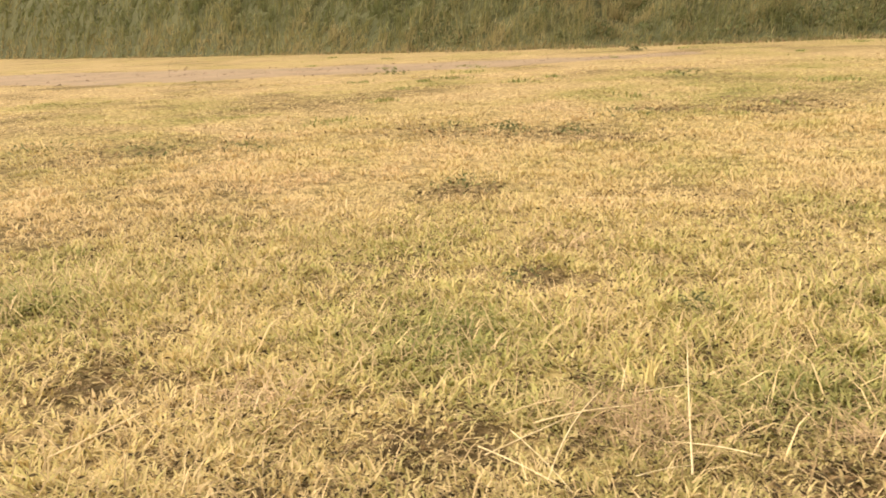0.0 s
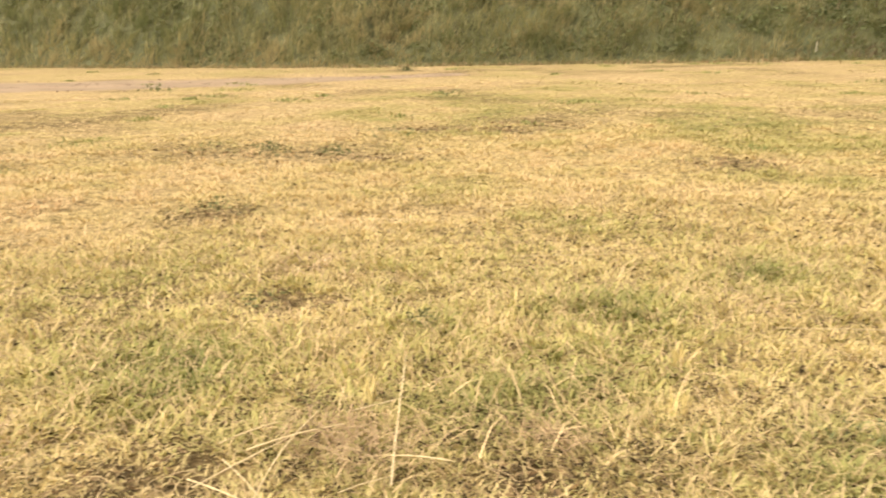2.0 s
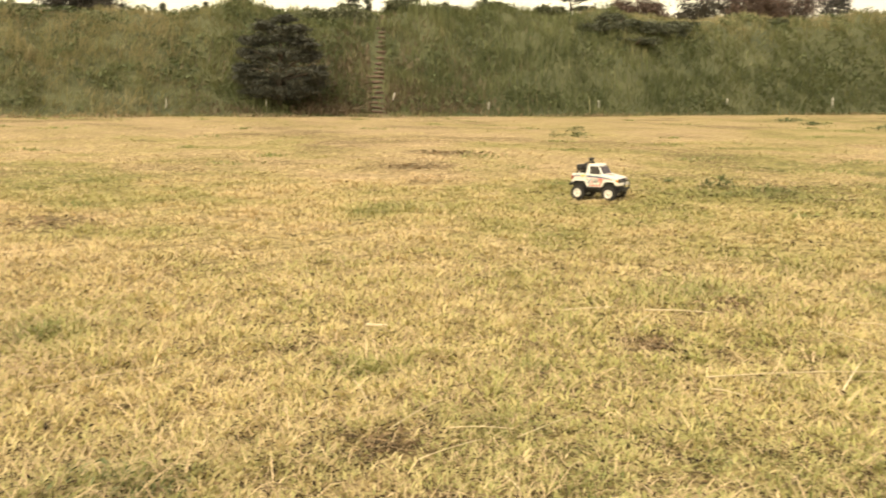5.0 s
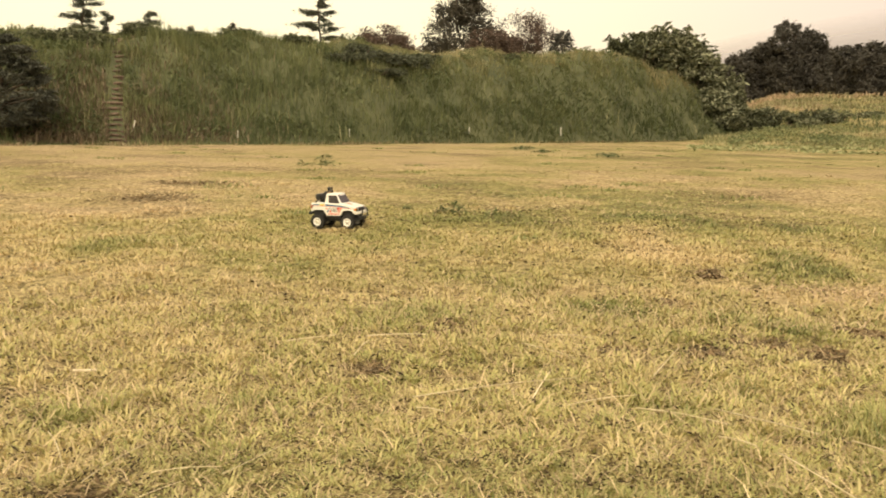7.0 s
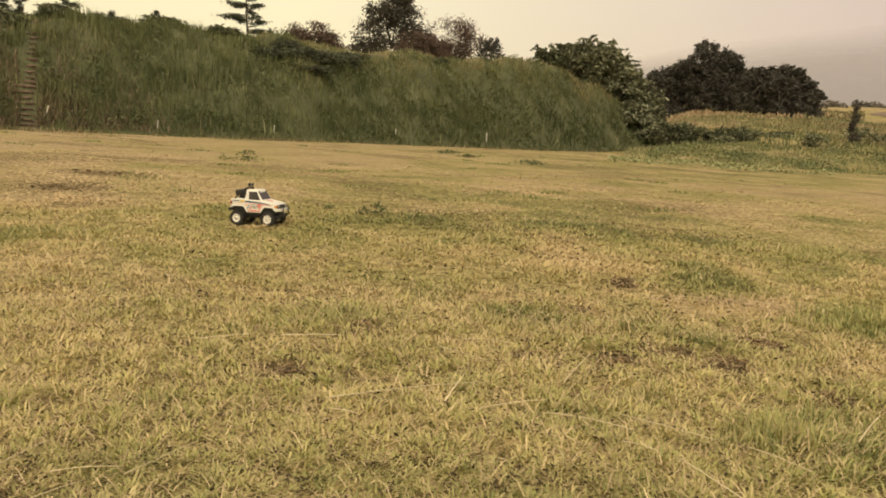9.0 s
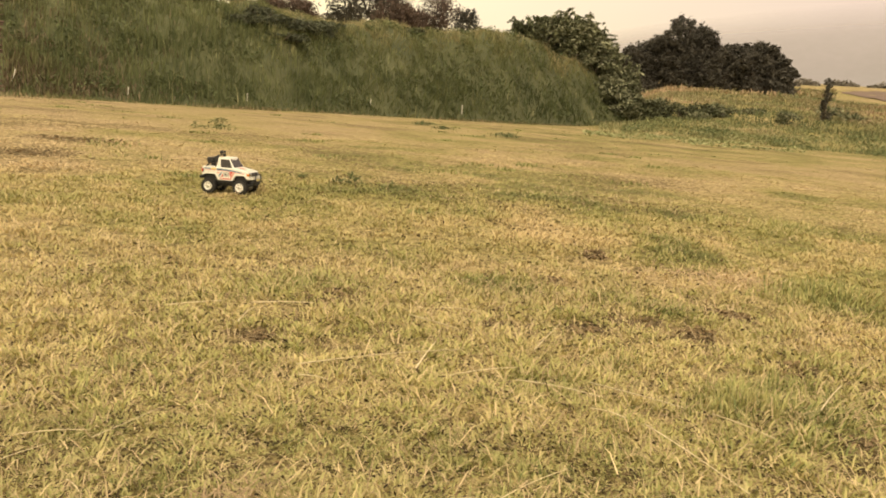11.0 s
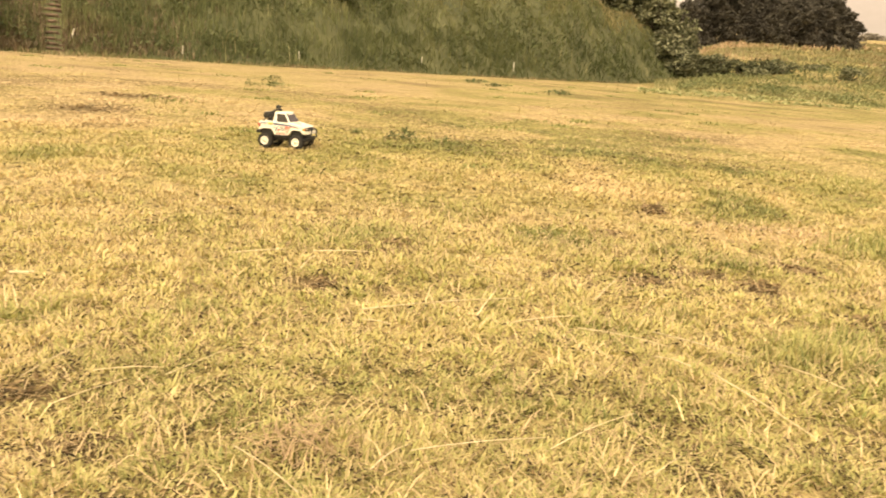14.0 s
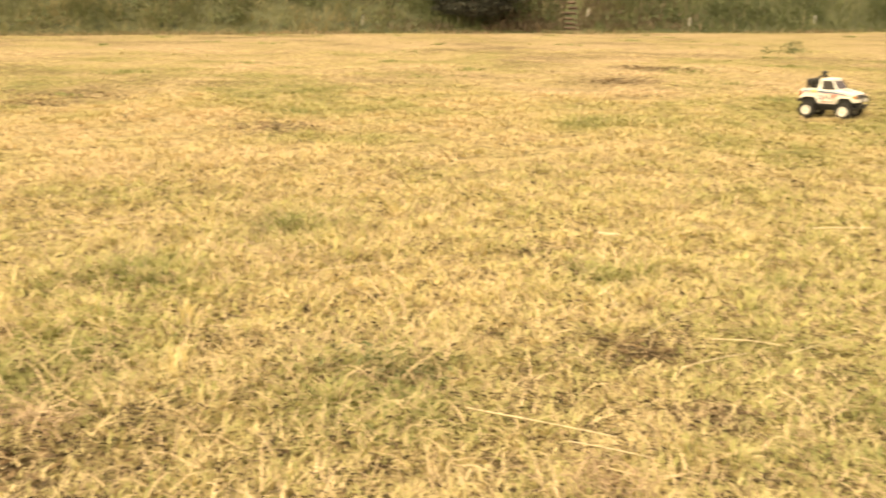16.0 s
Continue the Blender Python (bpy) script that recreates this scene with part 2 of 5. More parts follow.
def blades(name, p, length, width, lean, tone, mat, a=None, bend=0.38):
    """Bent grass blades: two-segment tapering strips at the points p, leaning by the given share of their length."""
    n = len(p)
    a = RNG.rand(n) * 2 * np.pi if a is None else a
    d = np.stack([np.cos(a), np.sin(a), 0 * a], 1)
    b = a + np.pi / 2 + RNG.uniform(-0.7, 0.7, n)
    s = np.stack([np.cos(b), np.sin(b), 0 * b], 1) * (width / 2)[:, None]
    lean = np.clip(lean, 0, 0.97)
    up = np.sqrt(1 - lean**2)
    mid = p + d * (length * lean * bend)[:, None] + np.stack([0 * up, 0 * up, length * up * 0.58], 1)
    tip = p + d * (length * lean)[:, None] + np.stack([0 * up, 0 * up, length * up * (1 - 0.35 * lean)], 1)
    v = np.stack([p - s, p + s, mid + s * 0.75, mid - s * 0.75, tip], 1).reshape(-1, 3)
    k = np.arange(n)[:, None] * 5
    return fast_mesh(name, v, [k + [0, 1, 2, 3], k + [3, 2, 4]], mat, np.repeat(tone, 5))


def leaf_cards(name, p, size, tone, mat, flat=0.0, slim=0.55):
    """Single leaves: folded diamonds with random turn at the points p."""
    n = len(p)
    x = RNG.normal(size=(n, 3))
    x[:, 2] *= 1 - flat
    x /= np.linalg.norm(x, axis=1)[:, None]
    y = np.cross(x, RNG.normal(size=(n, 3)) * [1 - flat, 1 - flat, 1])
    y /= np.linalg.norm(y, axis=1)[:, None] + 1e-9
    x, y = x * size[:, None], y * (size * slim)[:, None]
    droop = np.stack([0 * size, 0 * size, -0.25 * size], 1)
    v = np.stack([p - x, p - y * 0.5, p + x + droop, p + y * 0.5], 1).reshape(-1, 3)
    k = np.arange(n)[:, None] * 4
    return fast_mesh(name, v, [k + [0, 1, 3], k + [1, 2, 3]], mat, np.repeat(tone, 4))


def part(name, bm, material, parent=None, label="", smooth=False):
    me = bpy.data.meshes.new(name)
    bm.to_mesh(me)
    bm.free()
    if smooth:
        me.polygons.foreach_set("use_smooth", [True] * len(me.polygons))
    me.materials.append(material)
    ob = new(name, me)
    ob.parent = parent
    return tagged(ob, label)


def tube(bm, pts, radii, sides=8, cap=True):
    """A tapering tube along points."""
    pts = [Vector(p) for p in pts]
    rings = []
    for i, (p, r) in enumerate(zip(pts, radii)):
        d = (pts[min(i + 1, len(pts) - 1)] - pts[max(i - 1, 0)]).normalized()
        u = d.orthogonal().normalized() if abs(d.z) > 0.9 else d.cross(Vector((0, 0, 1))).normalized()
        w = d.cross(u)
        rings.append([bm.verts.new(p + (u * math.cos(t) + w * math.sin(t)) * r) for t in [2 * math.pi * k / sides for k in range(sides)]])
    for a, b in zip(rings, rings[1:]):
        for k in range(sides):
            bm.faces.new((a[k], a[(k + 1) % sides], b[(k + 1) % sides], b[k]))
    if cap:
        bm.faces.new(rings[0][::-1])
        bm.faces.new(rings[-1])
    bm.normal_update()


def box(bm, x0, x1, y0, y1, z0, z1, bevel=0.0):
    r = bmesh.ops.create_cube(bm, size=1, matrix=Matrix.Translation(((x0 + x1) / 2, (y0 + y1) / 2, (z0 + z1) / 2)) @ Matrix.Diagonal((x1 - x0, y1 - y0, z1 - z0, 1)))
    if bevel:
        edges = list({e for v in r["verts"] for e in v.link_edges})
        bmesh.ops.bevel(bm, geom=edges, offset=bevel, segments=2, affect="EDGES", profile=0.5)


def plate(bm, pts, normal, thick):
    """A thin flat piece: an outline pushed out along its normal."""
    nrm = Vector(normal).normalized()
    a = [bm.verts.new(Vector(p)) for p in pts]
    b = [bm.verts.new(Vector(p) + nrm * thick) for p in pts]
    bm.faces.new(a[::-1])
    bm.faces.new(b)
    for k in range(len(pts)):
        bm.faces.new((a[k], a[(k + 1) % len(pts)], b[(k + 1) % len(pts)], b[k]))
    bmesh.ops.recalc_face_normals(bm, faces=bm.faces)


# ---- lie of the land, in bearings (degrees clockwise from +y) and distances from the middle of the field ----
FOOT_AZ = [-90, -75, -62, -50, -35, -20, -5, 8, 20, 28, 37]
FOOT_R = [85, 41, 28, 22.8, 21.6, 21.5, 22, 24, 29, 34, 46]
CREST_AZ = [-90, -62, -47, -27, -24.5, -20, -12, 0, 8, 16, 28, 33, 36, 38]
CREST_EL = [3.4, 4.5, 4.5, 4.5, 4.35, 4.95, 5.5, 5.6, 5.5, 5.25, 5.0, 4.0, 2.0, 0.3]
RUN = 6.0


def foot(az):
    return (np.interp(az - 3, FOOT_AZ, FOOT_R) + np.interp(az, FOOT_AZ, FOOT_R) + np.interp(az + 3, FOOT_AZ, FOOT_R)) / 3


def crest(az):
    el = -0.55 + (np.interp(az - 2, CREST_AZ, CREST_EL) + np.interp(az, CREST_AZ, CREST_EL) + np.interp(az + 2, CREST_AZ, CREST_EL)) / 3
    return 0.66 * step(39, 34, az) + (foot(az) + RUN) * np.tan(np.radians(el))


def polar(x, y):
    return np.degrees(np.arctan2(x, y)), np.hypot(x, y)


def xy(az, r):
    return r * np.sin(np.radians(az)), r * np.cos(np.radians(az))


def field_z(x, y):
    """Height of the field: nearly flat, rising to the hills beyond the end of the bank."""
    az, r = polar(x, y)
    rise = np.interp(r, [34, 42, 50, 75, 120, 300, 900, 3000], [0, 0.35, 1.25, 3.0, 5.2, 15.5, 46, 150])
    bumps = 0.028 * (vnoise(x, y, 0.5) - 0.5) + 0.018 * (vnoise(x, y, 0.13) - 0.5) + 0.018 * (vnoise(x, y, 0.07) - 0.5) * step(5, 3, r)
    bumps = bumps * step(30, 8, r) + 0.25 * (vnoise(x, y, 6) - 0.5) * step(40, 60, r)
    return bumps - 0.018 * step(12, 6, r) + rise * step(31, 39, az) * step(175, 150, az)


def bank_z(x, y):
    az, r = polar(x, y)
    s = (r - foot(az)) / RUN
    up = np.clip(s, 0, 1)
    z = crest(az) * np.sin(np.pi / 2 * up) ** 1.2
    lumps = 0.55 * (vnoise(x, y, 2.0) - 0.5) + 0.38 * (vnoise(x + y * 0.5, y, 0.8) - 0.5)
    z = z + lumps * step(0.0, 0.35, s) * step(38, 33, az)
    back = step(3.2, 5.0, s)
    return z * (1 - back) - 0.15 * step(0.0, -0.05, s) - 0.3 * back

# ---- where the lawn is green, bare or strawy: x, y, radius ----
GREEN = [(-1.85, 0.75, 0.30), (-1.18, 1.14, 0.22), (-2.75, 0.12, 0.35), (-1.56, 1.31, 0.12), (-0.55, 1.29, 0.16), (-1.13, 1.21, 0.2),
         (-1.09, 2.28, 0.25), (-0.2, 1.99, 0.13), (2.19, 13.5, 0.55), (2.03, 5.97, 0.14), (2.33, 5.88, 0.16), (0.89, 2.78, 0.2),
         (2.94, 3.31, 0.28), (4.78, 4.4, 0.5), (4.3, 4.75, 0.35), (2.52, 4.88, 0.3), (0.93, 2.86, 0.18), (-0.31, 4.84, 0.4),
         (3.05, 2.45, 0.33), (1.24, 1.64, 0.13), (2.0, 2.56, 0.12), (2.08, 2.3, 0.09), (1.56, 2.76, 0.12), (1.36, 3.22, 0.2), (3.23, 3.68, 0.2), (1.75, 1.35, 0.22), (1.66, 2.67, 0.2), (-0.63, 1.28, 0.12), (-1.3, 1.72, 0.2), (9.2, 17.2, 0.6),
         (3.0, 7.5, 0.3), (5.5, 9.0, 0.4), (7.0, 6.5, 0.45), (3.54, 5.7, 0.2), (2.46, 4.74, 0.25), (0.96, 2.81, 0.2), (4.58, 4.15, 0.3)]
BARE = [(-4.6, 4.7, 0.35), (-4.0, 4.9, 0.3), (-4.3, 3.4, 0.55), (-5.0, 2.9, 0.55), (-5.8, 1.3, 0.75), (-5.6, 0.6, 0.6), (-3.2, 1.8, 0.2),
        (-1.98, 1.23, 0.12), (-2.0, 0.1, 0.15), (-1.45, 0.5, 0.14), (-3.8, 3.3, 0.3), (-1.36, 1.87, 0.12), (0.1, 9.2, 0.36), (0.88, 2.55, 0.07),
        (-0.1, 1.5, 0.08), (2.5, 3.4, 0.06), (-0.3, 7.6, 0.34), (2.29, 2.24, 0.05), (1.97, 2.0, 0.06), (0.0, 1.28, 0.06),
        (-4.2, 5.5, 0.5), (-2.0, 4.2, 0.3), (1.75, 1.18, 0.1), (-1.0, 0.9, 0.1),
        (1.65, 2.14, 0.07), (1.86, 2.2, 0.10), (2.0, 2.04, 0.07), (2.46, 3.32, 0.05), (1.91, 2.79, 0.05), (0.93, 2.67, 0.10), (0.59, 2.24, 0.06), (2.04, 1.63, 0.08), (1.34, 2.23, 0.06), (2.33, 2.19, 0.07)]
# thin pinkish straw with hardly a blade on it
PALE = [(2.66, 2.76, 0.20), (2.98, 2.82, 0.14), (2.44, 2.82, 0.12), (3.5, 3.66, 0.14)]
STRAWY = [(2.82, 2.79, 0.3), (2.6, 3.9, 0.4), (3.3, 2.6, 0.3), (-3.5, 2.4, 0.6), (-2.6, 2.2, 0.5), (-4.0, 1.6, 0.6)]
TRUCK, TRUCK_TURN = (1.02, 5.43), -34


HOLES = [(1.13, 1.19, 0.035), (1.6, 1.07, 0.049), (0.35, 1.16, 0.028), (1.98, 1.99, 0.042), (1.91, 2.17, 0.042), (2.34, 2.22, 0.049), (0.91, 1.43, 0.021), (0.0, 1.28, 0.042),
         (-0.05, 1.48, 0.021), (-0.16, 1.03, 0.028), (-0.9, 0.88, 0.035), (-0.25, 1.52, 0.021), (0.09, 1.49, 0.035), (0.32, 1.47, 0.028), (0.59, 2.21, 0.035), (0.43, 2.34, 0.028),
         (-0.2, 1.94, 0.035), (-1.0, 1.89, 0.028), (0.03, 1.41, 0.021), (-1.8, 0.33, 0.042), (-1.45, 0.6, 0.035), (-1.46, 0.89, 0.028), (-1.31, 0.91, 0.028), (-1.67, 0.13, 0.035),
         (-0.13, 1.94, 0.035), (0.07, 2.5, 0.028), (1.91, 2.81, 0.035), (2.29, 2.24, 0.042)]


def spots(x, y, places):
    w = np.zeros(np.shape(x))
    for cx, cy, r in places:
        w = np.maximum(w, np.exp(-((x - cx) ** 2 + (y - cy) ** 2) / r**2))
    return w


def lawn_tone(x, y):
    """0 green to 1 straw: patches of several sizes and the places told above."""
    t = 0.52 + 0.20 * (vnoise(x, y, 1.3) - 0.5) + 0.26 * (vnoise(x, y, 0.35) - 0.5) + 0.16 * (vnoise(x, y, 0.14) - 0.5) + 0.14 * (vnoise(x, y, 4.0) - 0.5)
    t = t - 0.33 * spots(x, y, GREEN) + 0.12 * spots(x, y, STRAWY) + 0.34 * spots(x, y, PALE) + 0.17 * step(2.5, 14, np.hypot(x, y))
    az, r = polar(x, y)
    t = t - 0.05 * step(8, 26, az) * step(3, 6, r) + (0.32 * (step(0.3, 0.7, vnoise(x + 7, y, 1.7)) - 0.6) + 0.28 * (step(0.25, 0.75, vnoise(x, y + 9, 0.6)) - 0.5)) * step(3.5, 7, r)
    t = t + 0.17 * (step(0.2, 0.8, vnoise(x + 3, y, 0.24)) - 0.5) * step(2.2, 3.4, r) * step(12, 8, r) - 0.12 * step(30, 42, az) * step(3, 5, r) * step(12, 8, r)
    t = t + 0.04 * step(6, -8, az) - 0.06 * step(-6, 6, az) * step(6, 3, r) - 0.10 * step(-48, -65, az) * step(2.3, 1.5, r)
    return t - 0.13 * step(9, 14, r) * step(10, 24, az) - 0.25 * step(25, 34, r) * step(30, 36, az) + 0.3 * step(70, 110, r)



# ---- ground: one sheet out to the horizon ----
rr = np.r_[0.0, np.geomspace(0.3, 60, 190), np.geomspace(66, 3200, 40)]
aa = np.radians(np.arange(0, 360, 1.0))
gx, gy = rr[:, None] * np.sin(aa), rr[:, None] * np.cos(aa)
gv = np.stack([gx, gy, field_z(gx, gy)], -1).reshape(-1, 3)
na = len(aa)
i, j = np.meshgrid(np.arange(len(rr) - 1), np.arange(na), indexing="ij")
quads = np.stack([i * na + j, i * na + (j + 1) % na, (i + 1) * na + (j + 1) % na, (i + 1) * na + j], -1).reshape(-1, 4)[:, ::-1]
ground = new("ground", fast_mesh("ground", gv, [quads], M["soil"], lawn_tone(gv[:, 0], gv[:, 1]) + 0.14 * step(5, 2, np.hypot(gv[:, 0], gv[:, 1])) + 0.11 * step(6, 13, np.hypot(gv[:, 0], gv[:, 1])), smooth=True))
bare_and_shade_at = ground.data.attributes.new("bare", "FLOAT", "POINT")
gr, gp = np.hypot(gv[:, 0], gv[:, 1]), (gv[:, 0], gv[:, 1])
# last term darkens the near ground: shade between blades, put into the colour
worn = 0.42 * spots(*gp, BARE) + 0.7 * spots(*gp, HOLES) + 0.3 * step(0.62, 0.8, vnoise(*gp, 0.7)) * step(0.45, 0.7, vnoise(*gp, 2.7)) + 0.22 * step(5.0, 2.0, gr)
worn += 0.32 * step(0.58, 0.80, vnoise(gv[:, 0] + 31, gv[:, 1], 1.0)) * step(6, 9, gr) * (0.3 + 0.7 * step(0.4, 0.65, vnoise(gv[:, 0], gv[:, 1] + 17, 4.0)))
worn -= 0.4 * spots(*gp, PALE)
bare_and_shade_at.data.foreach_set("value", worn.astype(np.float32))
tagged(ground, "dry earth and thatch under mown grass", "ground", kind="structure")

# ---- embankment ----
ba = np.arange(-93, 39.6, 0.22)
bs = np.r_[-0.35, -0.1, np.linspace(0, 1.3, 34), np.linspace(1.5, 5.3, 12)]
baz, brr = np.meshgrid(ba, bs)
bx, by = xy(baz, foot(baz) + brr * RUN)
bv = np.stack([bx, by, bank_z(bx, by)], -1).reshape(-1, 3)
nb = len(ba)
i, j = np.meshgrid(np.arange(len(bs) - 1), np.arange(nb - 1), indexing="ij")
quads = np.stack([i * nb + j, i * nb + j + 1, (i + 1) * nb + j + 1, (i + 1) * nb + j], -1).reshape(-1, 4)[:, ::-1]
bank = new("embankment", fast_mesh("embankment", bv, [quads], M["bank_soil"], smooth=True))
tagged(bank, "long grassy earth embankment along the field", "embankment", kind="structure")

# ---- gravel track on the far side of the field ----
TRACK = [(-60, -16), (-40, -8), (-28, -1.5), (-21.5, 2.3), (-17.3, 4.8), (-14.4, 7.0), (-12.3, 9.4), (-10.5, 12.5)]
TRACK_W = [3.0, 3.0, 3.0, 2.8, 2.5, 1.9, 1.1, 0.3]
ts = np.linspace(0, len(TRACK) - 1, 220)
tx = np.interp(ts, range(len(TRACK)), [p[0] for p in TRACK])
ty = np.interp(ts, range(len(TRACK)), [p[1] for p in TRACK])
tw = np.interp(ts, range(len(TRACK)), TRACK_W)
ker = np.ones(15) / 15
for arr in (tx, ty):
    arr[:] = np.convolve(np.pad(arr, 7, "edge"), ker, "valid")
tdx, tdy = np.gradient(tx), np.gradient(ty)
tn = np.hypot(tdx, tdy)
nxn, nyn = -tdy / tn, tdx / tn
lo = tw * (0.8 + 0.7 * (vnoise(tx, ty, 1.1)))
hi = tw * (0.7 + 0.6 * (vnoise(tx + 50, ty, 1.3)))
across = np.linspace(0, 1, 9)
px = tx[:, None] + nxn[:, None] * (hi[:, None] * (across - 0.5).clip(0) * 2 + lo[:, None] * (across - 0.5).clip(-1, 0) * 2)
py = ty[:, None] + nyn[:, None] * (hi[:, None] * (across - 0.5).clip(0) * 2 + lo[:, None] * (across - 0.5).clip(-1, 0) * 2)
pv = np.stack([px, py, field_z(px, py) + 0.012 - 0.03 * (np.abs(across - 0.5) > 0.49)], -1).reshape(-1, 3)
i, j = np.meshgrid(np.arange(len(ts) - 1), np.arange(8), indexing="ij")
quads = np.stack([i * 9 + j, i * 9 + j + 1, (i + 1) * 9 + j + 1, (i + 1) * 9 + j], -1).reshape(-1, 4)[:, ::-1]
road = new("gravel_road", fast_mesh("gravel_road", pv, [quads], M["gravel_bed"], smooth=True))
tagged(road, "worn pinkish gravel track beside the bank", "road", kind="structure")


def on_track(x, y):
    """How deep a place lies inside the track, 0 to 1."""
    d = np.full(np.shape(x), 9.0)
    for q in range(0, len(ts), 4):
        d = np.minimum(d, np.hypot(x - tx[q], y - ty[q]) / (tw[q] * 1.1))
    return step(1.15, 0.75, d)


# ---- mown lawn ----
def lawn(name, r0, r1, count, l0, l1, width, az0=-92, az1=62, prone=0.0, tuft=12, spread=0.014, lift=0.0):
    """Mown grass in small tufts, the blades of a tuft fanning outwards and upwards."""
    m = int(count / tuft)
    near, mid = r1 < 4, r1 < 7
    r = np.sqrt(RNG.rand(m) * (r1**2 - r0**2) + r0**2)
    r = r * (1 + 0.05 * RNG.normal(0, 1, m)) if r0 > 0.9 else r
    az = RNG.uniform(az0, az1, m)
    x, y = xy(az, r)
    clump = 0.55 * vnoise(x, y, 0.09 if near else 0.16 if mid else 0.34) + 0.45 * vnoise(x, y, 0.33 if near else 0.5)
    green, bare = spots(x, y, GREEN), spots(x, y, BARE)
    keep = RNG.rand(m) < np.clip(3.4 * clump - 0.8, 0.55 if near else 0.62 if mid else 0.75, 1) * (1 - 0.88 * bare) * (1 - spots(x, y, HOLES)) * (1 - 0.8 * spots(x, y, PALE)) + 0.3 * green
    keep &= (RNG.rand(m) > on_track(x, y) * 0.62) & (r < foot(az) + 0.8) | (az > 36)
    keep &= np.hypot((x - TRUCK[0]) / 0.15, (y - TRUCK[1]) / 0.10) > 1 - 0.7 * RNG.rand(m)
    if r0 > 12 and az1 < 200:      # far off only the ranker, greener patches stand up
        keep &= vnoise(x, y, 0.9) + 0.5 * vnoise(x, y, 3.5) > 0.86
    x, y, clump, green, bare = (q[keep] for q in (x, y, clump, green, bare))
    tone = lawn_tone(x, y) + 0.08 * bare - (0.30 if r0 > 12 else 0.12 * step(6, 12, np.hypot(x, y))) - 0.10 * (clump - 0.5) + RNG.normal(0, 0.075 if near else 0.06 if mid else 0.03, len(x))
    size = (0.62 + 0.72 * clump) * (1 + 0.4 * green) * RNG.uniform(0.75, 1.25, len(x))
    x, y, tone, size = (np.repeat(q, tuft) for q in (x, y, tone, size))
    n = len(x)
    ox, oy = RNG.normal(0, spread, n), RNG.normal(0, spread, n)
    a = np.arctan2(oy, ox) + RNG.normal(0, 0.9, n)
    x, y = x + ox, y + oy
    tone = tone + RNG.normal(0, 0.10 if near else 0.07 if mid else 0.03, n)
    if prone:
        tone = RNG.rand(n)
    lean = prone + RNG.uniform(-0.08, 0.06, n) if prone else np.clip(RNG.beta(3.0, 1.05, n) + 5 * (np.hypot(ox, oy) - spread), 0.52 if near else 0.66 if mid else 0.92, 0.975)
    p = np.stack([x, y, field_z(x, y) + (lift + RNG.uniform(0, 0.012, n) if prone else -0.003)], 1)
    ob = new(name, blades(name, p, RNG.uniform(l0, l1, n) * size, width * RNG.uniform(0.6, 1.3, n), lean, tone.clip(0, 1), M["thatch" if prone else "lawn_near" if r1 < 1.8 else "lawn" if near else "lawn_far"], a, 0.46 if prone == 0 else 0.38))
    return tagged(ob, "short mown grass, half green and half straw-dry", "grass", kind="stuff")


lawn("lawn_grass", 0.8, 1.7, 115000, 0.014, 0.037, 0.0048, tuft=14, spread=0.018)
lawn("lawn_grass", 1.7, 3.2, 190000, 0.018, 0.044, 0.0056, tuft=15, spread=0.021)
lawn("lawn_grass", 3.2, 6.5, 215000, 0.022, 0.050, 0.0064, tuft=14, spread=0.028)
lawn("lawn_grass", 6.5, 13, 125000, 0.024, 0.046, 0.010, tuft=7, spread=0.035)
lawn("lawn_grass", 13, 26, 52000, 0.026, 0.052, 0.024, tuft=4, spread=0.05)
lawn("lawn_grass", 26, 60, 30000, 0.04, 0.08, 0.045, tuft=3, spread=0.1)
lawn("lawn_grass", 0.2, 9, 9000, 0.03, 0.06, 0.012, 62, 268)
lawn("thatch", 0.8, 3.2, 44000, 0.02, 0.075, 0.0024, prone=0.93, tuft=2, spread=0.03)
lawn("thatch", 0.8, 3.6, 20000, 0.03, 0.10, 0.0026, prone=0.90, tuft=1, spread=0.03, lift=0.012)
lawn("thatch", 3.2, 9, 26000, 0.04, 0.10, 0.0042, prone=0.93, tuft=2, spread=0.03)

# ---- long grass on the bank ----


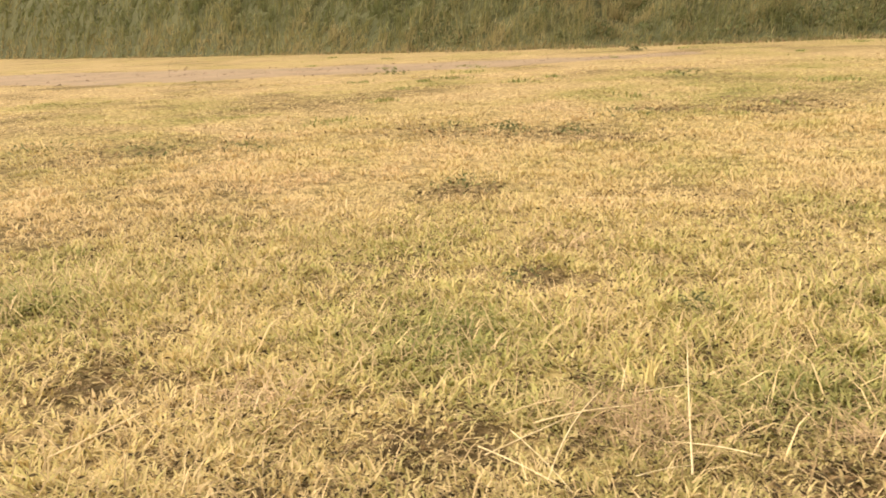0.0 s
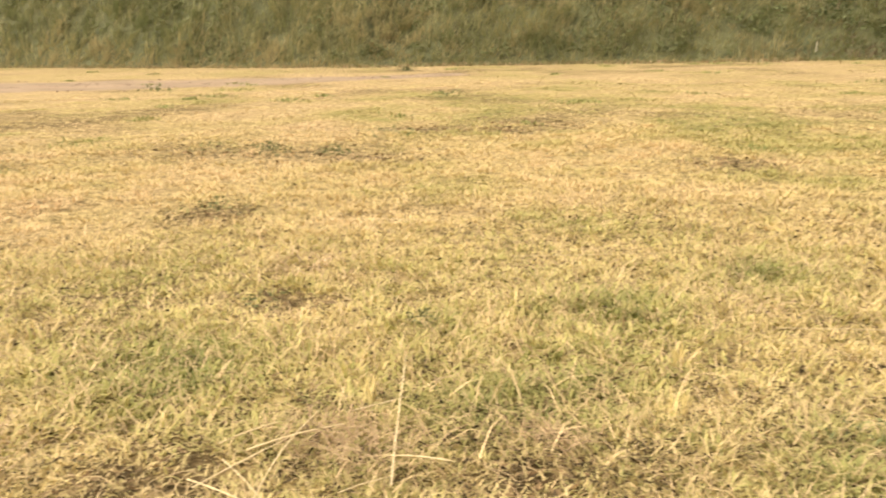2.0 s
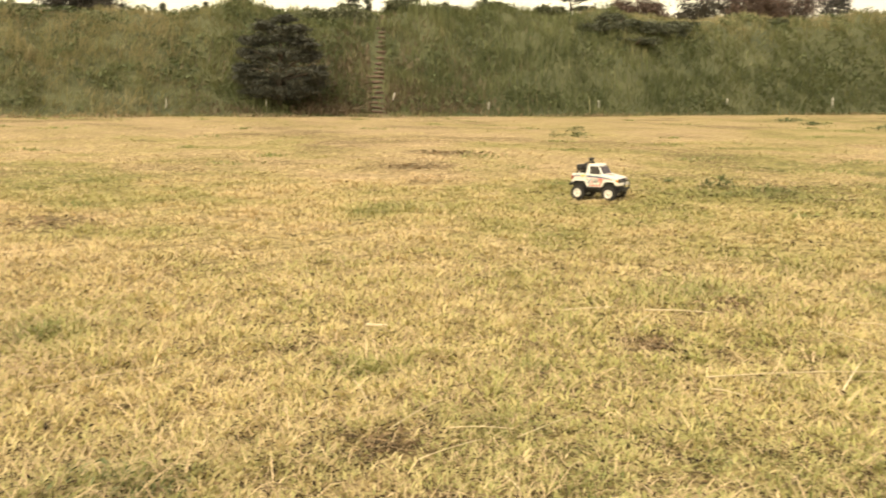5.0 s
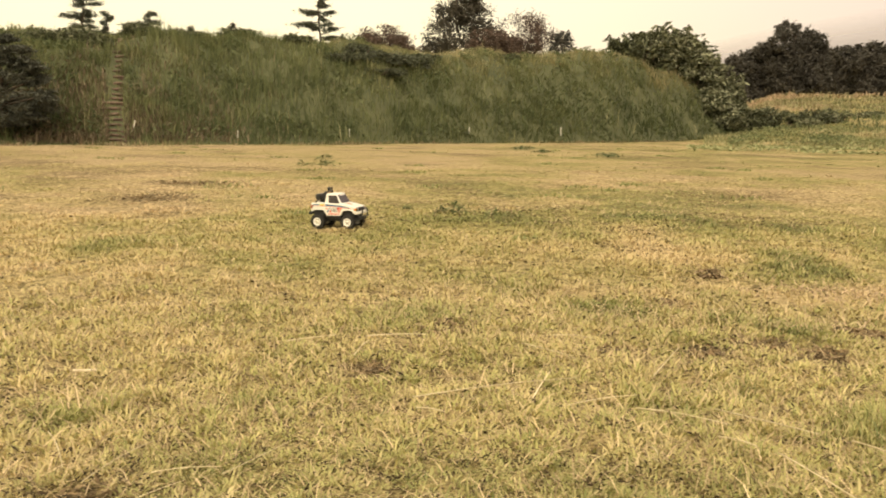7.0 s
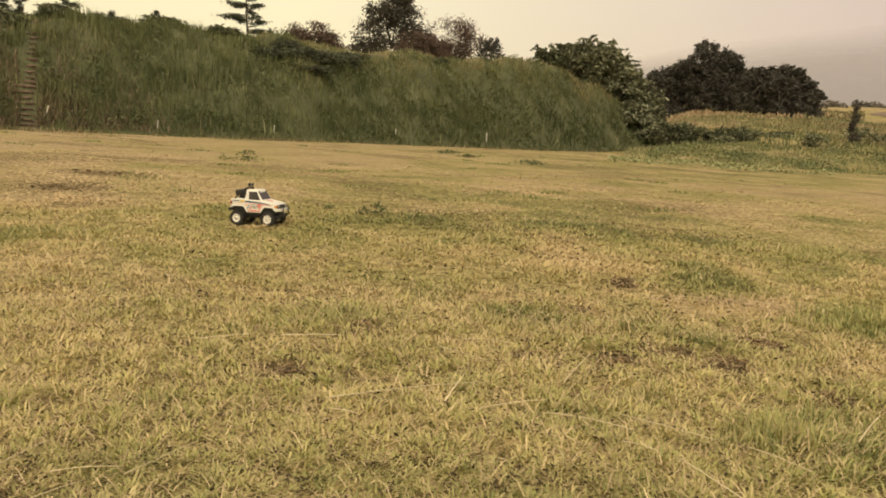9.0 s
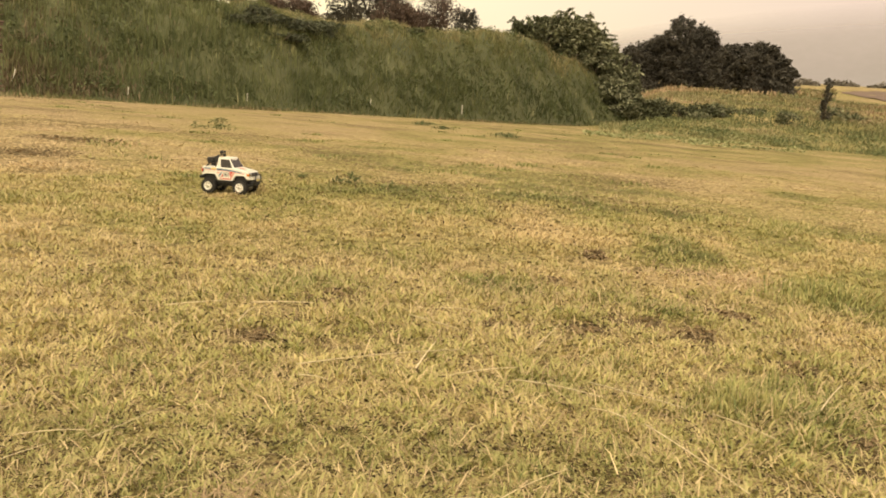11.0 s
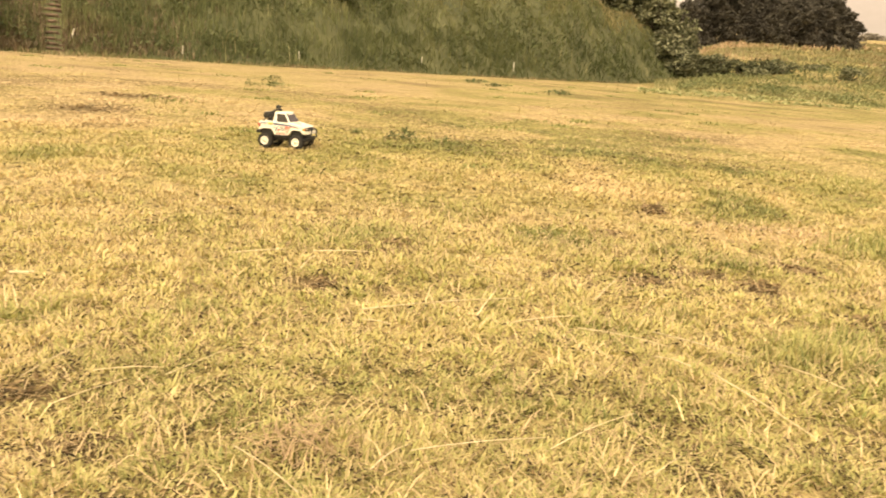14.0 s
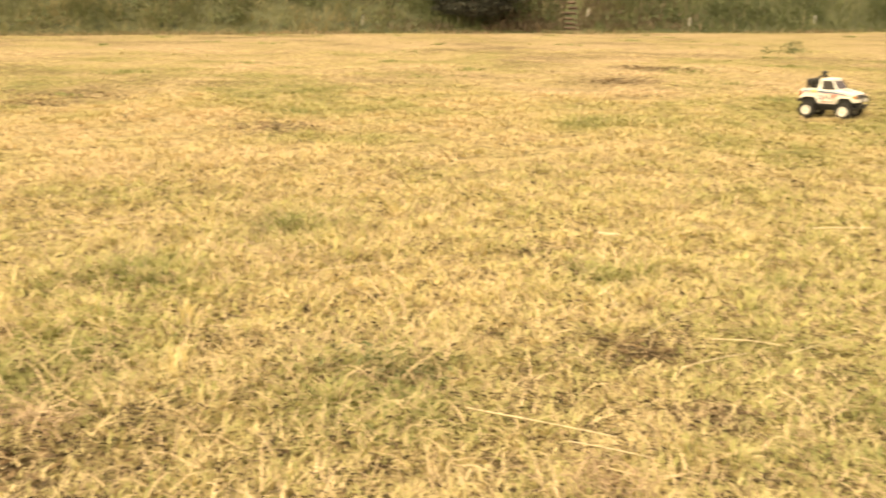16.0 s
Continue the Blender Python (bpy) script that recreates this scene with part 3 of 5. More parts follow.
def bank_grass(name, n, az0, az1, l0, l1, width, s0=-0.03, s1=1.35, tuft=6):
    """Long grass in tufts whose blades hang over downhill; upright and reedy on the middle of the bank."""
    m = n // tuft
    az, s = RNG.uniform(az0, az1, m), RNG.uniform(s0, s1, m)
    x, y = xy(az, foot(az) + s * RUN)
    stair = (np.abs(az + 4.6 - 0.05 * s) < 0.24 + 0.3 * RNG.rand(m)) & (s < 0.34 + 0.3 * RNG.rand(m))
    keep = (RNG.rand(m) < 0.35 + 0.95 * vnoise(x, y, 0.5)) & ~stair & (az < 38 - 2.0 * s.clip(0))
    az, s, x, y = (q[keep] for q in (az, s, x, y))
    m = len(az)
    tone = 0.43 + 0.26 * (vnoise(x, y, 3.2) - 0.5) + 0.34 * (vnoise(x + y * 0.5, y, 0.7) - 0.5) + RNG.normal(0, 0.11, m)
    # paler upper bank and crest: pale grass plus sky light put into the tone
    tone += 0.24 * step(0.25, 0.75, s) * step(4, 16, az) + 0.10 * step(0.3, 0.7, s) + 0.20 * step(0.4, 0.75, s) * step(13, 18, az) + 0.14 * step(0.78, 1.0, s) * step(-2, 10, az) + 0.10 * step(0.8, 1.0, s) - 0.16 * step(-14, 6, az) + 0.15 * step(-10, -20, az) - 0.14 * step(-44, -60, az) * step(0.1, 0.4, s) + 0.22 * step(-46, -58, az) * step(0.38, 0.1, s) - 0.10 * step(0.45, 0.1, s) * step(-50, -40, az)
    tone += 0.14 * np.exp(-((az + 4) / 7) ** 2) * step(0.6, 0.2, s)
    west, u, v = step(-11, -19, az), az * 0.42, s * RUN      # on the western half the grass is blown over sideways in slanting swathes
    tone += west * (0.19 - 0.10 * step(-50, -60, az) + 0.30 * (vnoise((u + v) * 1.0, (u - v) * 0.25 + 40, 0.33) - 0.5))
    tone += 0.30 * (vnoise(x + 5, y, 0.45) - 0.5) * step(8, 16, az)
    size = (0.55 + 0.85 * vnoise(x, y, 0.9)) * RNG.uniform(0.7, 1.3, m) * (1 - 0.35 * step(0.7, 1.0, s)) * (0.55 + 0.45 * step(-0.02, 0.12, s))
    reedy = step(-8, -3, az) * step(18, 12, az) * step(0.85, 0.6, s)
    az, x, y, tone, size, reedy, west = (np.repeat(q, tuft) for q in (az, x, y, tone, size, reedy, west))
    n = len(x)
    x, y = x + RNG.normal(0, 0.09, n), y + RNG.normal(0, 0.09, n)
    r = np.hypot(x, y)
    a = np.radians(270 - az) + 0.65 * west + RNG.normal(0, 1.0, n) * (1 - 0.35 * west)
    lean = np.clip(RNG.beta(2.4, 1.8, n) - 0.28 * reedy + 0.14 * west, 0.05, 0.96)
    p = np.stack([x, y, np.maximum(bank_z(x, y), field_z(x, y)) - 0.02], 1)
    ob = new(name, blades(name, p, RNG.uniform(l0, l1, n) * size, width * RNG.uniform(0.6, 1.4, n) * (r / 24), lean, (tone + RNG.normal(0, 0.07, n)).clip(0, 1), M["bank_grass"], a))
    return tagged(ob, "long green grass covering the bank", "grass", kind="stuff")


bank_grass("bank_grass", 118000, -45, 38, 0.16, 0.46, 0.019)
bank_grass("bank_grass", 62000, -92, -45, 0.25, 0.62, 0.021)

bank_grass("bank_fringe", 14000, -92, 37, 0.08, 0.26, 0.016, -0.12, 0.05)

# thin dry grass where the lawn runs up to the bank
n = 15000
az, s = RNG.uniform(-92, 37, n), -0.22 + 0.25 * RNG.beta(2.2, 1.6, n)
x, y = xy(az, foot(az) + s * RUN)
keep = RNG.rand(n) < 1.7 * vnoise(x, y, 0.9) - 0.2
x, y = x[keep], y[keep]
n = len(x)
p = np.stack([x, y, np.maximum(bank_z(x, y), field_z(x, y)) - 0.01], 1)
tagged(new("dry_fringe", blades("dry_fringe", p, RNG.uniform(0.05, 0.16, n), RNG.uniform(0.018, 0.034, n), RNG.beta(2.6, 1.6, n), RNG.rand(n), M["reed"])),
       "thin dry grass along the bank's foot", "grass", kind="stuff")

# pale stems standing out of the bank's grass
n = 7000
az, s = RNG.uniform(-92, 34, n), RNG.beta(1.0, 2.0, n)
x, y = xy(az, foot(az) + s * RUN)
keep = (vnoise(x, y, 1.9) > 0.5) & (RNG.rand(n) < np.where(az < -40, 1.0, 0.15))
x, y, r = x[keep], y[keep], (foot(az) + s * RUN)[keep]
n = len(x)
p = np.stack([x, y, np.maximum(bank_z(x, y), field_z(x, y))], 1)
tagged(new("pale_stems", blades("pale_stems", p, RNG.uniform(0.35, 0.75, n), RNG.uniform(0.012, 0.02, n) * r / 24, RNG.beta(1.6, 3.5, n), RNG.uniform(0.6, 0.9, n), M["bank_grass"])),
       "pale dry stems in the bank's long grass", "grass", kind="stuff")

# dead brush round the foot of the steps
n = 13000
az, s = RNG.normal(-6.0, 4.6, n), np.abs(RNG.normal(0, 0.26, n))
x, y = xy(az, foot(az) + s * RUN)
keep = (vnoise(x, y, 0.8) > 0.35) & (np.abs(az + 4.5) > 0.5)
x, y = x[keep], y[keep]
n = len(x)
p = np.stack([x, y, np.maximum(bank_z(x, y), field_z(x, y)) - 0.02], 1)
tagged(new("dead_brush", blades("dead_brush", p, RNG.uniform(0.10, 0.32, n), RNG.uniform(0.018, 0.036, n), RNG.beta(2.4, 2.2, n), RNG.rand(n), M["brush"])),
       "brown dead brush on the lower bank", "brush", kind="stuff")

# ---- rough field beyond the end of the bank ----


def rough(name, n, az0, az1, r0, r1, l0, l1, width, mat, shift, label):
    r = np.sqrt(RNG.rand(n) * (r1**2 - r0**2) + r0**2)
    az = RNG.uniform(az0, az1, n)
    x, y = xy(az, r)
    keep = RNG.rand(n) < 1.6 * vnoise(x, y, 1.6) - 0.1
    x, y, r = x[keep], y[keep], r[keep]
    n = len(x)
    tone = (0.45 + 1.2 * (vnoise(x, y, 6) - 0.5) + 0.8 * (vnoise(x, y, 1.8) - 0.5) + RNG.normal(0, 0.08, n) + shift).clip(0, 1)
    p = np.stack([x, y, field_z(x, y) - 0.02], 1)
    ob = new(name, blades(name, p, RNG.uniform(l0, l1, n) * (0.5 + vnoise(x, y, 2.1)), width * RNG.uniform(0.6, 1.4, n) * r / 40, RNG.beta(3, 2, n), tone, M[mat]))
    return tagged(ob, label, "grass", kind="stuff")


rough("weeds", 26000, 34, 62, 33, 46, 0.10, 0.34, 0.03, "bank_grass", 0.14, "tall green weeds at the field's edge")
rough("weeds", 9000, 35, 62, 45, 66, 0.15, 0.40, 0.035, "bank_grass", 0.10, "green weeds among the dry grass")
rough("dry_reeds", 24000, 35, 62, 44, 80, 0.18, 0.45, 0.035, "reed", -0.06, "tall dry straw-coloured grass")
rough("dry_reeds", 11000, 46, 64, 44, 80, 0.2, 0.45, 0.045, "reed", 0.16, "tall dry straw-coloured grass")
rough("dry_reeds", 10000, 36, 48, 80, 170, 0.3, 0.6, 0.09, "reed", 0.0, "tall dry straw-coloured grass")
# broad leaves of the weeds along the field's edge
n = 26000
az, r = RNG.uniform(35.5, 62, n), 32 + 15 * RNG.beta(1.3, 1.8, n)
x, y = xy(az, r)
keep = vnoise(x, y, 1.5) + 0.4 * vnoise(x, y, 0.5) > 0.62
x, y, r = x[keep], y[keep], r[keep]
n = len(x)
p = np.stack([x, y, field_z(x, y) + RNG.uniform(0.03, 0.34, n) * (0.4 + 0.9 * vnoise(x, y, 1.2))], 1)
tagged(new("broad_weeds", leaf_cards("broad_weeds", p, RNG.uniform(0.035, 0.085, n), (0.42 + 0.6 * (vnoise(x, y, 2.2) - 0.2) + RNG.normal(0, 0.10, n)).clip(0, 1), M["leaf_weed"], 0.4, 0.7)),
       "leafy green weeds bordering the mown field", "weeds", kind="stuff")

# a strip of ploughed land out on the rise
pa, pr = np.meshgrid(np.linspace(48.3, 66, 40), np.linspace(90, 240, 24))
pr = 165 + (pr - 165) * (0.05 + 0.95 * step(47.5, 52.5, pa)) + 12 * (vnoise(pa, 0 * pr, 1.1) - 0.5)
x, y = xy(pa, pr)
v = np.stack([x, y, field_z(x, y) + 0.05], -1).reshape(-1, 3)
i, j = np.meshgrid(np.arange(23), np.arange(39), indexing="ij")
quads = np.stack([i * 40 + j, i * 40 + j + 1, (i + 1) * 40 + j + 1, (i + 1) * 40 + j], -1).reshape(-1, 4)[:, ::-1]
tagged(new("ploughed_field", fast_mesh("ploughed_field", v, [quads], M["plough"], smooth=True)), "brown ploughed strip on the far rise", "field", kind="structure")

# ---- trees ----


def crown_points(n, lobes, shell=0.5):
    """Leaf places gathered in small clumps over a few overlapping lobes (cx, cy, cz, rx, ry, rz)."""
    per = max(1, n // (len(lobes) * 26))
    out = []
    for cx, cy, cz, rx, ry, rz in lobes:
        d = RNG.normal(size=(26, 3))
        d /= np.linalg.norm(d, axis=1)[:, None]
        c = d * (shell + (1 - shell) * RNG.rand(26, 1))
        for q in c:
            k = q + RNG.normal(size=(per, 3)) * 0.17
            out.append(k * [rx, ry, rz] + [cx, cy, cz])
    return np.concatenate(out)


def tree(name, az, r, height, lobes, leaf, n, size, label, category="tree", trunk=0.12, z=None, flat=0.2, slim=0.55, limbs=6):
    """A tapered trunk with limbs reaching into a crown of loose leaves. Lobes are in shares of the height."""
    x, y = (float(v) for v in xy(az, r))
    z0 = float(max(bank_z(x, y), field_z(x, y))) - 0.05 if z is None else z
    ob = new(name)
    ob.location = (x, y, z0)
    tagged(ob, label, category)
    lobes = [tuple(height * v for v in q) for q in lobes]
    bm = bmesh.new()
    top = height * 0.82
    bend = [(random.uniform(-0.02, 0.02) * height * k, random.uniform(-0.02, 0.02) * height * k, top * k / 4) for k in range(5)]
    tube(bm, bend, [trunk * (1 - 0.2 * k) for k in range(5)], 8)
    part("trunk", bm, M["bark"], ob, "rough dark bark", True)
    for k in range(limbs):
        q = lobes[k % len(lobes)]
        h = min(max(q[2] - 0.25 * q[5], 0.12 * height), top * 0.9)
        bm = bmesh.new()
        a = random.uniform(0, 6.28)
        e = (q[0] + q[3] * 0.75 * math.cos(a), q[1] + q[4] * 0.75 * math.sin(a), q[2] + q[5] * random.uniform(-0.1, 0.6))
        s = (0, 0, h * 0.8)
        m = [(s[t] * 0.45 + e[t] * 0.55) + random.uniform(-0.03, 0.03) * height for t in range(3)]
        tube(bm, [s, m, e], [trunk * 0.45, trunk * 0.28, trunk * 0.08], 6)
        part("limb", bm, M["bark"], ob, "", True)
    p = crown_points(n, lobes)
    me = leaf_cards("crown", p, size * RNG.uniform(0.6, 1.4, len(p)), RNG.rand(len(p)), M[leaf], flat, slim)
    crown = new("crown", me)
    crown.parent = ob
    return ob


# the rounded dark pine at the foot of the bank
tree("round_pine", -11.0, 22.2, 2.35, [(0.02, 0, 0.42, 0.46, 0.44, 0.10), (-0.24, 0, 0.33, 0.26, 0.3, 0.08), (0.27, 0, 0.31, 0.25, 0.3, 0.09), (0.0, 0, 0.26, 0.36, 0.34, 0.08), (0.05, 0, 0.17, 0.30, 0.30, 0.06), (-0.20, 0, 0.19, 0.2, 0.25, 0.05), (0.24, 0, 0.2, 0.2, 0.25, 0.05), (-0.36, 0, 0.44, 0.16, 0.25, 0.06),
                                        (0.40, 0, 0.40, 0.13, 0.25, 0.08), (0.0, 0, 0.56, 0.44, 0.42, 0.10), (-0.28, 0, 0.60, 0.18, 0.3, 0.06), (0.26, 0, 0.58, 0.20, 0.3, 0.07), (0.0, 0, 0.70, 0.36, 0.34, 0.09),
                                        (-0.26, 0, 0.74, 0.16, 0.25, 0.05), (0.26, 0, 0.72, 0.15, 0.25, 0.06), (0.02, 0, 0.82, 0.30, 0.28, 0.08), (0.18, 0, 0.87, 0.14, 0.2, 0.05), (-0.12, 0, 0.90, 0.17, 0.2, 0.06), (0.06, 0, 0.97, 0.13, 0.15, 0.04)],
     "pine_brown", 26000, 0.062, "dense dark rounded pine at the foot of the bank", flat=0.4, slim=0.35, trunk=0.09, limbs=14)
# trees standing on the ground behind the bank, their heads over the crest
def pine(az, r, height, reach, limbs=12):
    """An open pine: a crooked stem, long uneven limbs to both sides, flat sprays of needles along their outer parts."""
    x, y = (float(v) for v in xy(az, r))
    ob = new("pine_tree")
    ob.location, ob.rotation_euler = (x, y, -0.1), (0, 0, radians(-az))
    tagged(ob, "open-branched pine behind the bank", "tree")
    bend = [(random.uniform(-0.016, 0.016) * height * (k > 0), random.uniform(-0.01, 0.01) * height, height * 0.97 * k / 8) for k in range(9)]
    bm = bmesh.new()
    tube(bm, bend, [0.15 * (1 - 0.1 * k) for k in range(9)], 7)
    part("trunk", bm, M["bark"], ob, "rough dark bark", True)
    pts, scale = [], []
    for k in range(limbs):
        u = (k + random.uniform(-0.3, 0.3)) / (limbs - 1)
        z = height * (0.60 + 0.37 * min(max(u, 0), 1))
        f = z / (height * 0.97) * 8
        i = min(int(f), 7)
        s = [bend[i][t] + (bend[i + 1][t] - bend[i][t]) * (f - i) for t in range(3)]
        far = reach * (1.1 - 0.75 * u) * random.uniform(0.35, 1.2)
        a = (0 if random.random() < 0.5 else math.pi) + random.uniform(-1.1, 1.1)
        rise = random.uniform(-0.25, 0.40) * far
        e = (s[0] + far * math.cos(a), s[1] + far * math.sin(a), s[2] + rise)
        m = (s[0] + 0.5 * far * math.cos(a + 0.2), s[1] + 0.5 * far * math.sin(a + 0.2), s[2] + 0.25 * rise)
        bm = bmesh.new()
        tube(bm, [s, m, e], [0.045, 0.032, 0.012], 5)
        part("limb", bm, M["bark"], ob, "", True)
        for f in np.linspace(0.40, 1.0, 5):
            c = [s[t] + (e[t] - s[t]) * f for t in range(3)]
            n = int(26 + random.uniform(55, 100) * far)
            w = far * random.uniform(0.17, 0.32) + 0.10
            pts.append(RNG.normal(size=(n, 3)) * [w * 0.62, w * 0.5, random.uniform(0.04, 0.09)] + c + [0, random.uniform(-0.2, 0.2), random.uniform(-0.04, 0.14)])
    pts.append(RNG.normal(size=(36, 3)) * [0.09, 0.09, 0.12] + [bend[8][0], bend[8][1], height * 0.97])
    p = np.concatenate(pts)
    crown = new("crown", leaf_cards("crown", p, RNG.uniform(0.07, 0.15, len(p)), RNG.rand(len(p)), M["leaf_pine"], 0.5, 0.34))
    crown.parent = ob
    return ob


for az, h, reach in ((-6.4, 9.2, 1.55), (-5.1, 7.6, 0.9), (-2.5, 7.8, 1.35), (2.5, 7.3, 0.9), (3.7, 6.9, 0.8), (8.2, 9.9, 1.6), (6.4, 6.5, 0.9), (9.6, 6.6, 1.0), (0.1, 6.9, 0.5), (-15.4, 6.5, 0.7), (-18.3, 6.3, 0.7)):
    pine(az, 60, h, reach, 20 if h > 9 else 13)
tree("broadleaf_tree", 17.8, 60, 10.2, [(0, 0, 0.70, 0.22, 0.21, 0.20), (-0.15, 0, 0.66, 0.15, 0.15, 0.14), (0.16, 0, 0.66, 0.16, 0.15, 0.14), (0.02, 0, 0.86, 0.14, 0.14, 0.12), (0.0, 0, 0.56, 0.27, 0.2, 0.10), (0.09, 0, 0.79, 0.13, 0.13, 0.1), (-0.09, 0, 0.79, 0.12, 0.13, 0.1), (0.05, 0, 0.93, 0.08, 0.08, 0.07), (-0.2, 0, 0.58, 0.10, 0.1, 0.09), (0.22, 0, 0.60, 0.10, 0.1, 0.12)],
     "leaf_mid", 17000, 0.125, "tall dark broadleaf tree behind the bank", z=-0.1, trunk=0.2)
tree("bare_tree", 22.0, 60, 8.8, [(0, 0, 0.80, 0.22, 0.15, 0.16), (0.14, 0, 0.74, 0.16, 0.15, 0.14), (-0.18, 0, 0.7, 0.16, 0.15, 0.12)],
     "leaf_brown", 7500, 0.13, "thin brownish half-bare tree", z=-0.1, slim=0.32, limbs=14)
tree("bare_tree", 20.0, 58, 7.6, [(0, 0, 0.80, 0.26, 0.15, 0.12), (0.14, 0, 0.74, 0.2, 0.15, 0.12)],
     "leaf_brown", 7500, 0.13, "thin brownish half-bare tree", z=-0.1, slim=0.4, limbs=10)
tree("small_conifer", 24.4, 58, 7.1, [(0, 0, 0.82, 0.13, 0.13, 0.10), (0, 0, 0.92, 0.09, 0.09, 0.07)], "leaf_dark", 1500, 0.12, "small dark conifer behind the bank", z=-0.1)
tree("reddish_tree", 12.6, 58, 7.6, [(0, 0, 0.82, 0.22, 0.2, 0.12), (0.12, 0, 0.76, 0.2, 0.2, 0.12), (-0.1, 0, 0.75, 0.18, 0.2, 0.1)], "leaf_brown", 9500, 0.125, "reddish bushy tree behind the bank", z=-0.1, slim=0.4)
for az, h in ((-24.1, 8.0), (-22.6, 8.3)):
    tree("dark_tree", az, 52, h, [(0, 0, 0.72, 0.24, 0.2, 0.22), (0.1, 0, 0.6, 0.2, 0.2, 0.2)], "leaf_dark", 5200, 0.12, "dark tree standing behind the bank", z=-0.1)

# dark trees beyond the end of the bank
def ragged(w, tall):
    """Lobes of a broad crown that hangs to the ground, with a lumpy head."""
    ls = 2 * [(0, 0, 0.45, 0.30 * w, 0.28, 0.33), (-0.24 * w, 0, 0.32, 0.24 * w, 0.25, 0.28), (0.25 * w, 0, 0.33, 0.24 * w, 0.25, 0.28), (0.04, -0.1, 0.16, 0.42 * w, 0.25, 0.15)]
    ls += [(0.0, 0, 0.58, 0.36 * w, 0.28, 0.28), (0.05, 0, 0.66, 0.22 * w, 0.2, 0.16), (-0.16 * w, 0, 0.58, 0.16 * w, 0.2, 0.14), (0.2 * w, 0, 0.56, 0.16 * w, 0.2, 0.14)]
    for k in range(9):
        a = -0.45 + 0.9 * k / 8
        ls.append((a * w + random.uniform(-0.04, 0.04), random.uniform(-0.12, 0.12), (0.86 - 1.5 * a * a) * tall + random.uniform(-0.06, 0.04), 0.15 * w, 0.14, random.uniform(0.08, 0.14)))
    return ls


for az, r, h, w, tall in ((35.8, 102, 6.2, 1.0, 1.02), (37.2, 104, 6.9, 1.0, 1.0), (38.9, 103, 8.0, 0.95, 1.08), (39.8, 104, 7.3, 0.75, 1.0), (41.9, 98, 5.6, 0.95, 1.0), (43.5, 98, 5.6, 1.05, 1.0), (44.6, 99, 4.4, 0.9, 1.0)):
    tree("dark_tree", az, r, h, ragged(w, tall), "leaf_dark", 11500, 0.215, "large dark-leaved tree beyond the bank", trunk=0.26, limbs=8)
tree("vine_clad_tree", 47.6, 50, 2.4, [(0, 0, 0.85, 0.10, 0.1, 0.13), (0.03, 0, 0.6, 0.09, 0.09, 0.12), (-0.05, 0, 0.38, 0.08, 0.08, 0.12), (0.05, 0, 0.12, 0.17, 0.15, 0.1)],
     "leaf_dark", 1100, 0.08, "slim dead tree clad in dark creeper", trunk=0.07, limbs=4)

# a long low shed whose roof shows over the dip in the bank's crest
shed = tagged(new("shed"), "low shed with a grey-brown roof behind the bank", "shed")
x, y = (float(v) for v in xy(-27.2, 62))
shed.location, shed.rotation_euler = (x, y, -0.1), (0, 0, radians(27.2))
M["shed_wall"] = surface("shed_boards", (0.40, 0.36, 0.30), (0.52, 0.48, 0.41), 1.5, 0.85, 0.01, 12)
M["shed_roof"] = surface("shed_roof", (0.17, 0.14, 0.125), (0.26, 0.22, 0.19), 1.2, 0.7, 0.01, 14)
bm = bmesh.new()
box(bm, -2.6, 1.5, -1.5, 1.5, 0, 5.62, 0.02)
part("wall", bm, M["shed_wall"], shed)
for sy in (-1, 1):
    bm = bmesh.new()
    plate(bm, [(-2.9, 0, 5.98), (1.8, 0, 5.98), (1.8, sy * 1.9, 5.55), (-2.9, sy * 1.9, 5.55)], (0, sy * 0.22, 1), 0.06)
    part("roof_slope", bm, M["shed_roof"], shed)
bm = bmesh.new()
tube(bm, [(-2.95, 0, 6.06), (1.85, 0, 6.06)], [0.06, 0.06], 6)
part("ridge_cap", bm, M["shed_roof"], shed, "", True)

# ---- shrubs on the bank ----


